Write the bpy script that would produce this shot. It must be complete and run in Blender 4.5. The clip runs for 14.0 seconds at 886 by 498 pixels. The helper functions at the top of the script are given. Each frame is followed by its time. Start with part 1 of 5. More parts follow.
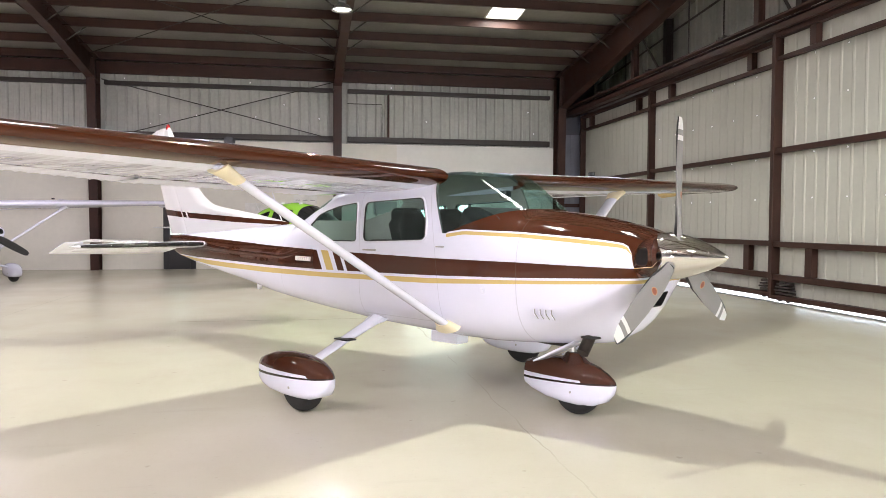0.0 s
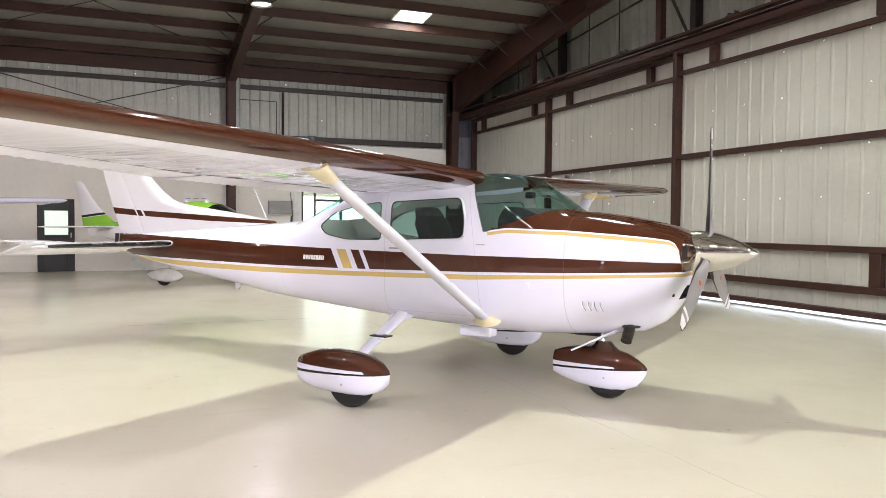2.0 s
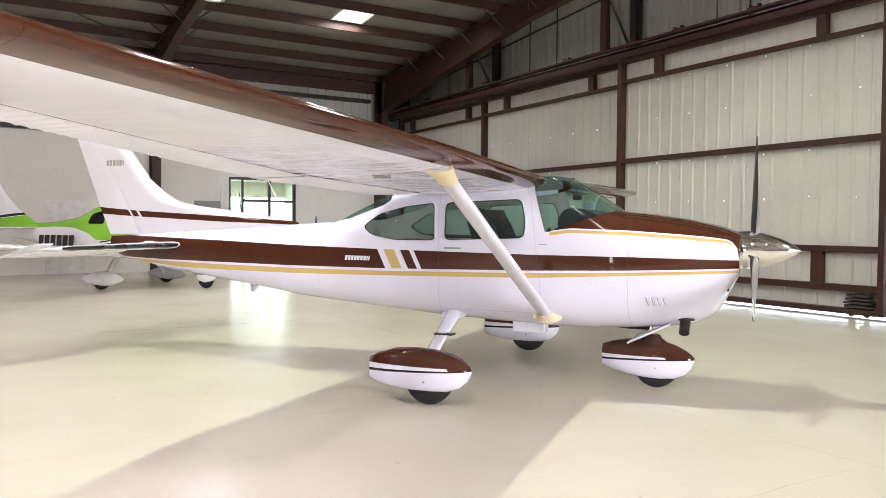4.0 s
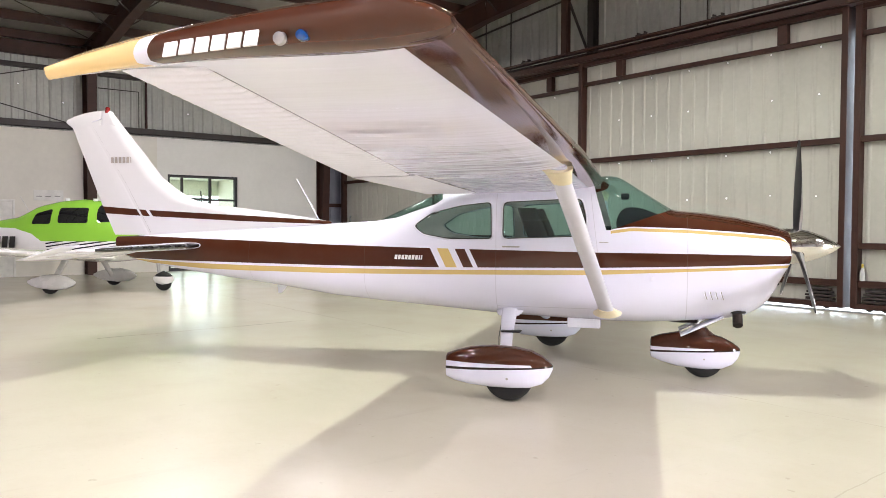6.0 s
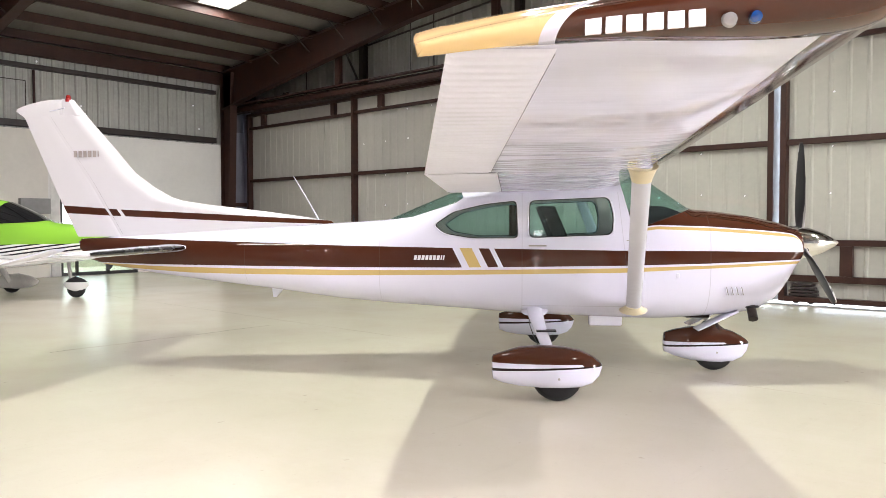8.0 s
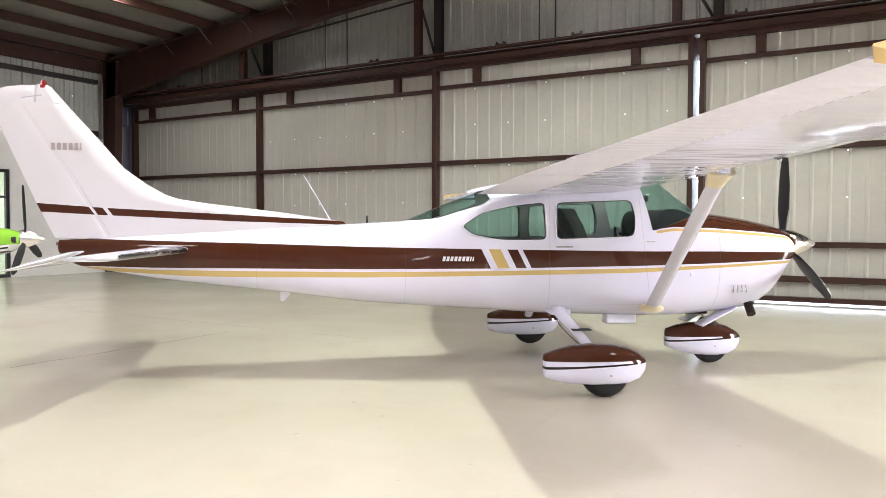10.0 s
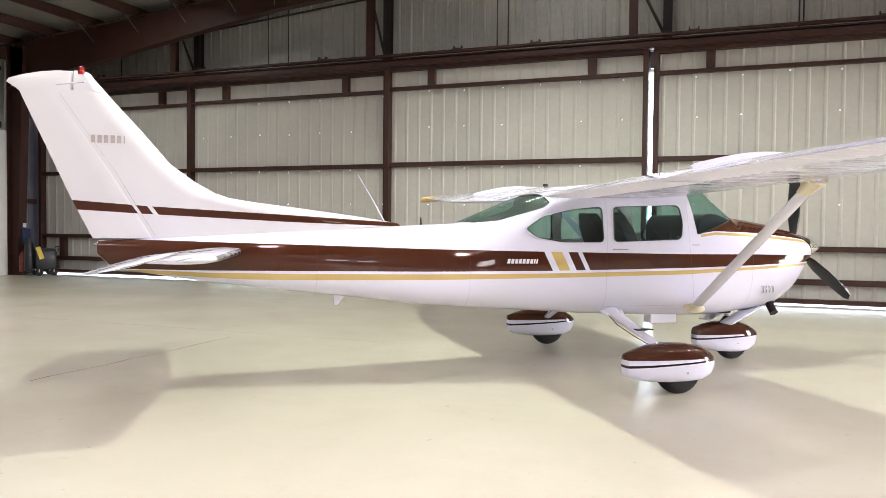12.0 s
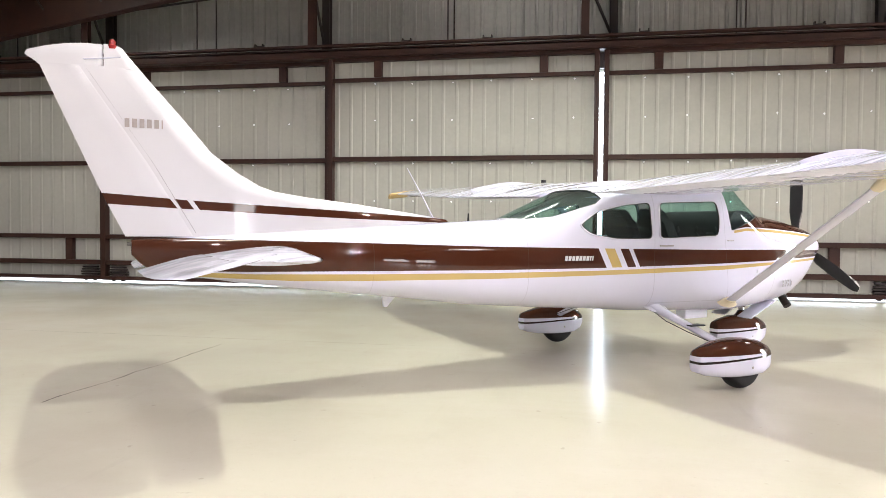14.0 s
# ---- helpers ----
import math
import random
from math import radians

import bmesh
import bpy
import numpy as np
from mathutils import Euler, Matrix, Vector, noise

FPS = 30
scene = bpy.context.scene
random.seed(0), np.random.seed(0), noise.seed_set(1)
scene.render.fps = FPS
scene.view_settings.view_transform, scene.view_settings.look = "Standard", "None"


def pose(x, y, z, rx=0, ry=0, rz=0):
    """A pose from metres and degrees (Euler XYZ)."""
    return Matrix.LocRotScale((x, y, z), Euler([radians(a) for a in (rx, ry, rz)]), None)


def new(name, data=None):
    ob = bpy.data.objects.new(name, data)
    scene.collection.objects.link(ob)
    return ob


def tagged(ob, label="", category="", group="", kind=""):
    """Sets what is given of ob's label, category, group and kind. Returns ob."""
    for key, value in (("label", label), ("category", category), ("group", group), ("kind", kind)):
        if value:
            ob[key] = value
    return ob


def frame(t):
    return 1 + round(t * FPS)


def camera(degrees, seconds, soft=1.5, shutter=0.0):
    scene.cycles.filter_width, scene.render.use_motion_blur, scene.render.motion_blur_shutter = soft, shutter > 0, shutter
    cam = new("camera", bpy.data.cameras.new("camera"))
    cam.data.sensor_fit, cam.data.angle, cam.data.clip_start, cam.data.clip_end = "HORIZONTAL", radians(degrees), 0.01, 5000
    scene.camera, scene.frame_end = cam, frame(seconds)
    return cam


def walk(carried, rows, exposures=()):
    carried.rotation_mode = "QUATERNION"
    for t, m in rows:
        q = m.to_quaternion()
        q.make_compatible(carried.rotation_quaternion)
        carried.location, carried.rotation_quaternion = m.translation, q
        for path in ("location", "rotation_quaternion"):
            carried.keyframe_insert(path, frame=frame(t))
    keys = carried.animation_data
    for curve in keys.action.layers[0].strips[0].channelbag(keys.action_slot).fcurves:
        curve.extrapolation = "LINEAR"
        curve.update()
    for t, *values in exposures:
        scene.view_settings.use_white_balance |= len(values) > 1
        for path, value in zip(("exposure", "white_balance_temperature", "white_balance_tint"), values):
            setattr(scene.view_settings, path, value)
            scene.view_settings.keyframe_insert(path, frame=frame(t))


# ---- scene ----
cam = camera(61.4, 14.0, soft=0.55)
METRES, EYE, TILT, LEAN, TURN = 11.0, 1.456, 0.0, 0.0, -10.3
ROWS = [
    (0.0, 0.0, 0.0, 0.0, 0.01, -2.04, -0.26),
    (0.5, -0.0352, -0.0055, -0.0006, -2.97, -2.04, -0.12),
    (1.0, -0.07, -0.0073, -0.0009, -5.66, -2.05, -0.3),
    (1.5, -0.1057, -0.0084, -0.0012, -8.72, -2.0, -0.45),
    (2.0, -0.1407, -0.0089, -0.0015, -11.57, -1.98, -0.39),
    (2.5, -0.1749, -0.0059, -0.0017, -14.36, -2.01, -0.38),
    (3.0, -0.209, -0.0006, -0.0022, -16.36, -1.98, -0.38),
    (5.5, -0.3699, 0.0452, -0.0025, -26.33, -1.88, -0.2),
    (6.0, -0.3965, 0.0608, -0.0026, -27.96, -1.95, -0.14),
    (6.5, -0.4224, 0.0787, -0.0029, -30.17, -1.94, -0.14),
    (7.0, -0.4452, 0.0999, -0.0029, -32.37, -1.94, 0.06),
    (7.5, -0.4698, 0.1216, -0.0029, -34.94, -1.97, 0.17),
    (10.0, -0.6008, 0.2479, -0.003, -49.31, -1.88, -0.11),
    (10.5, -0.6291, 0.278, -0.0028, -51.16, -1.89, 0.01),
    (11.0, -0.6535, 0.31, -0.0031, -53.02, -1.81, -0.48),
    (11.5, -0.6751, 0.3428, -0.0036, -55.23, -1.76, -0.64),
    (12.0, -0.6931, 0.377, -0.0038, -58.89, -1.66, -0.57),
    (12.5, -0.708, 0.4144, -0.0044, -62.42, -1.56, -0.68),
    (13.0, -0.7204, 0.4519, -0.0049, -64.67, -1.59, -0.64),
    (13.5, -0.7278, 0.4889, -0.0055, -66.21, -1.67, -0.49),
    (14.0, -0.7321, 0.5257, -0.0058, -68.7, -1.78, -0.47),
]
walk(cam, [(t, pose(0, 0, EYE, TILT, LEAN, TURN) @ pose(METRES * x, METRES * y, METRES * z, 90 + pitch, roll, yaw)) for t, x, y, z, yaw, pitch, roll in ROWS])

# ---------------------------------------------------------------- world, sun, lights
world = bpy.data.worlds.new("world")
scene.world = world
world.use_nodes = True
wn = world.node_tree
sky = wn.nodes.new("ShaderNodeTexSky")
sky.sky_type, sky.sun_disc = "NISHITA", False
sky.sun_elevation, sky.sun_rotation = radians(50), radians(200)
wn.links.new(sky.outputs[0], wn.nodes["Background"].inputs[0])
wn.nodes["Background"].inputs[1].default_value = 0.12

# the fill and doorway powers feed lights added out of view
LAMP_WATTS, FILL_WATTS, SKY_PANEL_WATTS, FILL_DOORWAY_WATTS = 1440.0, 675.0, 120.0, 3350.0


def lamp(name, kind, m, watts, colour, **more):
    data = bpy.data.lights.new(name, kind)
    data.energy, data.color = watts, colour
    for key, value in more.items():
        if key == "shape":
            data.shape = value
        elif key == "size":
            data.size = value
        elif key == "size_y":
            data.size_y = value
        elif key == "cone":
            data.spot_size, data.spot_blend, data.shadow_soft_size = value, 0.30, 0.06
    ob = new(name, data)
    ob.matrix_world = m
    return ob


# ---------------------------------------------------------------- materials
class Nodes:
    """A node material, with short ways to write sums."""

    def __init__(self, name):
        self.mat = bpy.data.materials.new(name)
        self.mat.use_nodes = True
        self.tree = self.mat.node_tree
        self.bsdf = self.tree.nodes["Principled BSDF"]
        self.out = self.tree.nodes["Material Output"]

    def node(self, kind, **values):
        n = self.tree.nodes.new(kind)
        for key, value in values.items():
            n.inputs[key.replace("_", " ")].default_value = value
        return n

    def put(self, socket, value):
        if isinstance(value, (int, float, tuple)):
            socket.default_value = value
        else:
            self.tree.links.new(value, socket)

    def math(self, op, a, b=0.0, c=0.0):
        n = self.tree.nodes.new("ShaderNodeMath")
        n.operation = op
        for s, v in zip(n.inputs, (a, b, c)):
            self.put(s, v)
        return n.outputs[0]

    def more(self, a, b):
        return self.math("GREATER_THAN", a, b)

    def less(self, a, b):
        return self.math("LESS_THAN", a, b)

    def both(self, *masks):
        out = masks[0]
        for m in masks[1:]:
            out = self.math("MULTIPLY", out, m)
        return out

    def between(self, v, low, high):
        return self.both(self.more(v, low), self.less(v, high))

    def either(self, a, b):
        return self.math("MAXIMUM", a, b)

    def mix(self, mask, a, b):
        n = self.tree.nodes.new("ShaderNodeMix")
        n.data_type = "RGBA"
        self.put(n.inputs[0], mask)
        self.put(n.inputs[6], a if not isinstance(a, tuple) else (*a, 1))
        self.put(n.inputs[7], b if not isinstance(b, tuple) else (*b, 1))
        return n.outputs[2]

    def coords(self):
        """x, y and z of the object."""
        n = self.tree.nodes.new("ShaderNodeTexCoord")
        s = self.tree.nodes.new("ShaderNodeSeparateXYZ")
        self.tree.links.new(n.outputs["Object"], s.inputs[0])
        self.place = n.outputs["Object"]
        return s.outputs

    def noise(self, scale, detail=3.0, rough=0.5, stretch=None):
        n = self.node("ShaderNodeTexNoise", Scale=scale, Detail=detail, Roughness=rough)
        c = self.tree.nodes.new("ShaderNodeTexCoord").outputs["Object"]
        if stretch:
            m = self.tree.nodes.new("ShaderNodeMapping")
            m.inputs["Scale"].default_value = stretch
            self.tree.links.new(c, m.inputs[0])
            c = m.outputs[0]
        self.tree.links.new(c, n.inputs["Vector"])
        return n.outputs[0]

    def ramp(self, v, low, high, out_low=0.0, out_high=1.0):
        n = self.node("ShaderNodeMapRange")
        self.put(n.inputs[0], v)
        for i, x in enumerate((low, high, out_low, out_high)):
            n.inputs[i + 1].default_value = x
        return n.outputs[0]

    def line(self, x, points):
        """The height of a broken line over x."""
        n = self.tree.nodes.new("ShaderNodeFloatCurve")
        curve = n.mapping.curves[0]
        pts = [((a + 6) / 10, b / 3) for a, b in points]
        curve.points[0].location, curve.points[1].location = pts[0], pts[-1]
        for p in pts[1:-1]:
            curve.points.new(*p)
        for p in curve.points:
            p.handle_type = "VECTOR"
        n.mapping.use_clip = False
        n.mapping.update()
        self.put(n.inputs["Value"], self.math("DIVIDE", self.math("ADD", x, 6.0), 10.0))
        return self.math("MULTIPLY", n.outputs[0], 3.0)

    def bump(self, height, strength, distance=0.01):
        n = self.node("ShaderNodeBump", Strength=strength, Distance=distance)
        self.put(n.inputs["Height"], height)
        self.tree.links.new(n.outputs[0], self.bsdf.inputs["Normal"])

    def done(self, colour, rough=0.5, metal=0.0, coat=0.0, **more):
        b = self.bsdf.inputs
        self.put(b["Base Color"], colour if not isinstance(colour, tuple) else (*colour, 1))
        self.put(b["Roughness"], rough)
        self.put(b["Metallic"], metal)
        self.put(b["Coat Weight"], coat)
        b["Coat Roughness"].default_value = 0.05
        for key, value in more.items():
            self.put(b[key.replace("_", " ")], value)
        return self.mat


WHITE, BROWN, GOLD, CREAM = (0.72, 0.722, 0.835), (0.058, 0.0165, 0.0070), (0.57, 0.425, 0.165), (0.74, 0.66, 0.46)
# the body white, dimmed and warmed to offset the light on the fin
FIN_DIMMED_WHITE = (0.66, 0.655, 0.66)
STEEL_BROWN = (0.0440, 0.0172, 0.0114)


def plain(name, colour, rough=0.5, metal=0.0, coat=0.0, wear=0.12, scale=6.0, bump=0.0, **more):
    """A surface of one colour with stains at two scales and a fine relief."""
    n = Nodes(name)
    big, small = n.noise(scale, 4.0), n.noise(scale * 14, 3.0)
    v = n.math("ADD", n.math("MULTIPLY", big, 0.7), n.math("MULTIPLY", small, 0.3))
    dark = tuple(c * (1 - wear * 1.6) for c in colour)
    light = tuple(min(1.0, c * (1 + wear * 0.8)) for c in colour)
    col = n.mix(n.ramp(v, 0.3, 0.7), dark, light)
    if bump:
        n.bump(small, bump)
    return n.done(col, n.ramp(big, 0.3, 0.7, max(0.02, rough - 0.05), rough + 0.07), metal, coat, **more)


def glowing(name, colour, strength):
    n = Nodes(name)
    n.done((0.8, 0.8, 0.8), 0.5)
    n.bsdf.inputs["Emission Color"].default_value = (*colour, 1)
    n.bsdf.inputs["Emission Strength"].default_value = strength
    return n.mat


def glass(name, tint, gloss_rough=0.01):
    n = Nodes(name)
    t = n.tree
    clear, shine, mix, weight = (t.nodes.new(k) for k in ("ShaderNodeBsdfTransparent", "ShaderNodeBsdfGlossy", "ShaderNodeMixShader", "ShaderNodeLayerWeight"))
    clear.inputs[0].default_value = (*tint, 1)
    shine.inputs["Roughness"].default_value = gloss_rough
    weight.inputs[0].default_value = 0.5
    n.put(mix.inputs[0], n.math("ADD", n.math("MULTIPLY", n.math("POWER", weight.outputs["Facing"], 4.5), 0.40), 0.03))
    t.links.new(clear.outputs[0], mix.inputs[1])
    t.links.new(shine.outputs[0], mix.inputs[2])
    t.links.new(mix.outputs[0], n.out.inputs[0])
    return n.mat


def paint_done(n, col, wave=0.25, scale=3.5, stretch=None, gloss=0.025, calm=None):
    """Glossy aircraft enamel with slightly uneven skin."""
    soft = n.noise(scale, 2.0, 0.5, stretch)
    fine = n.noise(60.0, 2.0)
    dirt = n.ramp(n.noise(1.3, 5.0, 0.6), 0.35, 0.75)
    col = n.mix(n.math("MULTIPLY", dirt, 0.02), col, (0.45, 0.40, 0.36))
    if calm:
        soft = n.math("MULTIPLY", soft, calm)
    n.bump(n.math("ADD", soft, n.math("MULTIPLY", fine, 0.01)), wave, 0.02)
    return n.done(col, n.ramp(n.noise(5.0, 4.0), 0.3, 0.7, gloss, gloss + 0.03), 0.0, 0.0, Specular_IOR_Level=0.4)


def fuselage_paint(striped):
    n = Nodes("fuselage_enamel")
    x, y, z = n.coords()
    col = WHITE
    if striped:
        top = n.line(x, [(-6, 1.29), (-4.6, 1.285), (-3.6, 1.257), (-3.0, 1.243), (-1.98, 1.214), (-0.88, 1.197), (0.6, 1.175), (1.4, 1.171), (2.13, 1.158), (4, 1.15)])
        low = n.line(x, [(-6, 1.03), (-4.53, 1.025), (-3.95, 1.014), (-3.0, 1.010), (-1.98, 1.008), (-0.88, 1.017), (0.6, 1.038), (1.41, 1.059), (2.17, 1.088), (4, 1.12)])
        gold_top = n.math("SUBTRACT", low, n.line(x, [(-6, 0.0), (-4.5, 0.006), (-3.9, 0.02), (-3.0, 0.026), (0.6, 0.022), (2.2, 0.014), (4, 0.01)]))
        gold_low = n.line(x, [(-6, 0.99), (-4.5, 0.985), (-3.6, 0.933), (-3.0, 0.927), (-1.98, 0.931), (-0.88, 0.950), (0.6, 0.975), (1.17, 1.003), (2.17, 1.050), (4, 1.08)])
        slant = n.math("SUBTRACT", x, n.math("MULTIPLY", n.math("SUBTRACT", 1.196, z), 0.5))
        band = n.between(z, low, top)
        brown = n.math("SUBTRACT", 1.0, n.between(slant, -0.905, -0.525))
        col = n.mix(band, col, BROWN)
        col = n.mix(n.both(band, n.math("SUBTRACT", 1.0, brown)), col, WHITE)
        col = n.mix(n.both(band, n.between(slant, -0.838, -0.728)), col, GOLD)
        col = n.mix(n.both(band, n.between(slant, -0.665, -0.570)), col, BROWN)
        col = n.mix(n.between(z, gold_low, gold_top), col, GOLD)
        deck = n.line(x, [(-6, 2.9), (0.70, 2.9), (0.74, 1.366), (0.93, 1.392), (1.41, 1.376), (1.8, 1.349), (2.03, 1.329), (2.16, 1.314), (2.215, 1.290), (2.243, 1.25), (2.254, 1.20), (2.258, 1.15), (2.266, 1.05), (4, 1.0)])
        gap = n.line(x, [(-6, 0.026), (2.0, 0.026), (2.19, 0.020), (2.262, 0.0), (4, 0.0)])
        col = n.mix(n.more(z, n.math("SUBTRACT", deck, gap)), col, GOLD)
        col = n.mix(n.more(z, deck), col, WHITE)
        col = n.mix(n.more(z, n.math("ADD", deck, n.math("MULTIPLY", gap, 0.5))), col, BROWN)
    # gaps of the door and of the cowling
    side = n.between(z, 0.62, 1.70)
    seam = n.both(n.between(x, -0.272, -0.266), side)
    seam = n.either(seam, n.both(n.between(n.math("ADD", x, n.math("MULTIPLY", n.math("SUBTRACT", z, 1.2), 0.12)), 0.640, 0.645), n.between(z, 0.68, 1.70)))
    seam = n.either(seam, n.between(x, 1.404, 1.411))
    seam = n.either(seam, n.both(n.between(z, 0.664, 0.669), n.between(x, -0.27, 0.70)))
    seam = n.either(seam, n.both(n.between(x, -1.602, -1.598), n.less(z, 1.47)))
    seam = n.either(seam, n.both(n.between(x, -2.98, -2.976), n.less(z, 1.47)))
    col = n.mix(n.math("MULTIPLY", seam, 0.22), col, (0.10, 0.09, 0.09))
    return paint_done(n, col, 0.10)


def fin_paint(striped):
    n = Nodes("fin_enamel")
    x, y, z = n.coords()
    col = FIN_DIMMED_WHITE
    if striped:
        top = n.line(x, [(-6, 1.69), (-5.0, 1.616), (-4.4, 1.573), (-3.2, 1.513), (-2.15, 1.452), (4, 1.30)])
        low = n.line(x, [(-6, 1.59), (-5.0, 1.537), (-4.5, 1.509), (-3.2, 1.449), (-2.15, 1.418), (4, 1.2)])
        slant = n.math("SUBTRACT", x, n.math("MULTIPLY", n.math("SUBTRACT", 1.57, z), 0.75))
        band = n.between(z, low, top)
        col = n.mix(band, col, BROWN)
        col = n.mix(n.both(band, n.either(n.between(slant, -4.545, -4.515), n.between(slant, -4.425, -4.385))), col, FIN_DIMMED_WHITE)
    return paint_done(n, col, 0.06)


def wing_paint(striped):
    n = Nodes("wing_enamel")
    x, y, z = n.coords()
    # body white raised and blued to make the underside look better lit
    col = (0.80, 0.805, 0.945)
    brown = 0.0
    if striped:
        out = n.math("MAXIMUM", n.math("SUBTRACT", n.math("ABSOLUTE", y), 2.5), 0.0)
        edge = n.math("SUBTRACT", 0.550, n.math("MULTIPLY", out, 0.040))
        brown = n.more(x, edge)
        col = n.mix(brown, col, BROWN)
    # the thin skin is dented along the span between its ribs, most of all inboard
    inboard = n.ramp(n.math("ABSOLUTE", y), 3.0, 4.1, 1.0, 0.08)
    flat = n.both(n.ramp(x, 0.36, 0.53, 1.0, 0.0), inboard)
    ripple = n.noise(1.0, 2.0, 0.5, (2.2, 8.5, 2.0))
    broad = n.noise(1.0, 1.0, 0.5, (1.0, 2.6, 1.0))
    height = n.both(n.math("ADD", n.math("MULTIPLY", ripple, 0.62), n.math("MULTIPLY", broad, 0.8)), flat)
    seam = n.less(n.math("ABSOLUTE", n.math("SUBTRACT", n.math("FRACT", n.math("DIVIDE", n.math("ABSOLUTE", y), 0.62)), 0.5)), 0.004)
    height = n.math("SUBTRACT", height, n.math("MULTIPLY", n.both(seam, n.less(x, 0.5)), 0.05))
    n.bump(height, 0.9, 0.04)
    rough = n.math("ADD", n.ramp(n.noise(5.0, 4.0), 0.3, 0.7, 0.015, 0.04), n.math("MULTIPLY", brown, 0.06))
    return n.done(col, rough, 0.0, 0.0, Specular_IOR_Level=0.6)


def tip_paint(striped):
    n = Nodes("wing_tip_enamel")
    x, y, z = n.coords()
    col = WHITE
    if striped:
        k = n.math("SUBTRACT", x, n.math("MULTIPLY", n.math("POWER", n.math("MULTIPLY", n.math("SUBTRACT", z, 1.85), 8.0), 2.0), 0.12))
        col = n.mix(n.less(k, -0.248), BROWN, WHITE)
        col = n.mix(n.less(k, -0.288), col, (0.72, 0.52, 0.24))
    return paint_done(n, col, 0.15)


def fairing_paint(striped, brown_low, line_top, line_low, nose):
    """Wheel fairing: brown above, a white and a brown band, white below."""
    n = Nodes("wheel_fairing_enamel")
    x, y, z = n.coords()
    col = WHITE
    if striped:
        front = n.more(n.math("ADD", x, n.math("MULTIPLY", n.math("SUBTRACT", brown_low, z), -1.0)), nose)
        t = n.line(x, line_top)
        l = n.line(x, line_low)
        col = n.mix(n.between(z, l, t), col, (0.016, 0.009, 0.009))
        col = n.mix(n.more(z, brown_low), col, BROWN)
        col = n.mix(n.both(front, n.more(z, t)), col, BROWN)
    return paint_done(n, col, 0.08)


def chrome_mat():
    n = Nodes("polished_aluminium")
    n.bump(n.noise(9.0, 2.0), 0.05, 0.01)
    return n.done((0.86, 0.85, 0.83), n.ramp(n.noise(30.0), 0.3, 0.7, 0.05, 0.12), 1.0)


def blade_paint():
    n = Nodes("propeller_paint")
    x, y, z = n.coords()
    front = n.more(n.math("ADD", n.math("MULTIPLY", x, 0.97), n.math("MULTIPLY", y, 0.20)), 0.0)
    col = n.mix(front, (0.010, 0.010, 0.011), (0.24, 0.235, 0.23))
    mark = n.either(n.between(z, 0.79, 0.825), n.more(z, 0.865))
    col = n.mix(n.both(front, mark), col, (0.75, 0.75, 0.74))
    dot = n.math("SQRT", n.math("ADD", n.math("POWER", y, 2.0), n.math("POWER", n.math("SUBTRACT", z, 0.42), 2.0)))
    col = n.mix(n.both(front, n.less(dot, 0.028)), col, (0.5, 0.25, 0.12))
    col = n.mix(n.both(front, n.less(dot, 0.022)), col, (0.28, 0.07, 0.03))
    return n.done(col, 0.4)


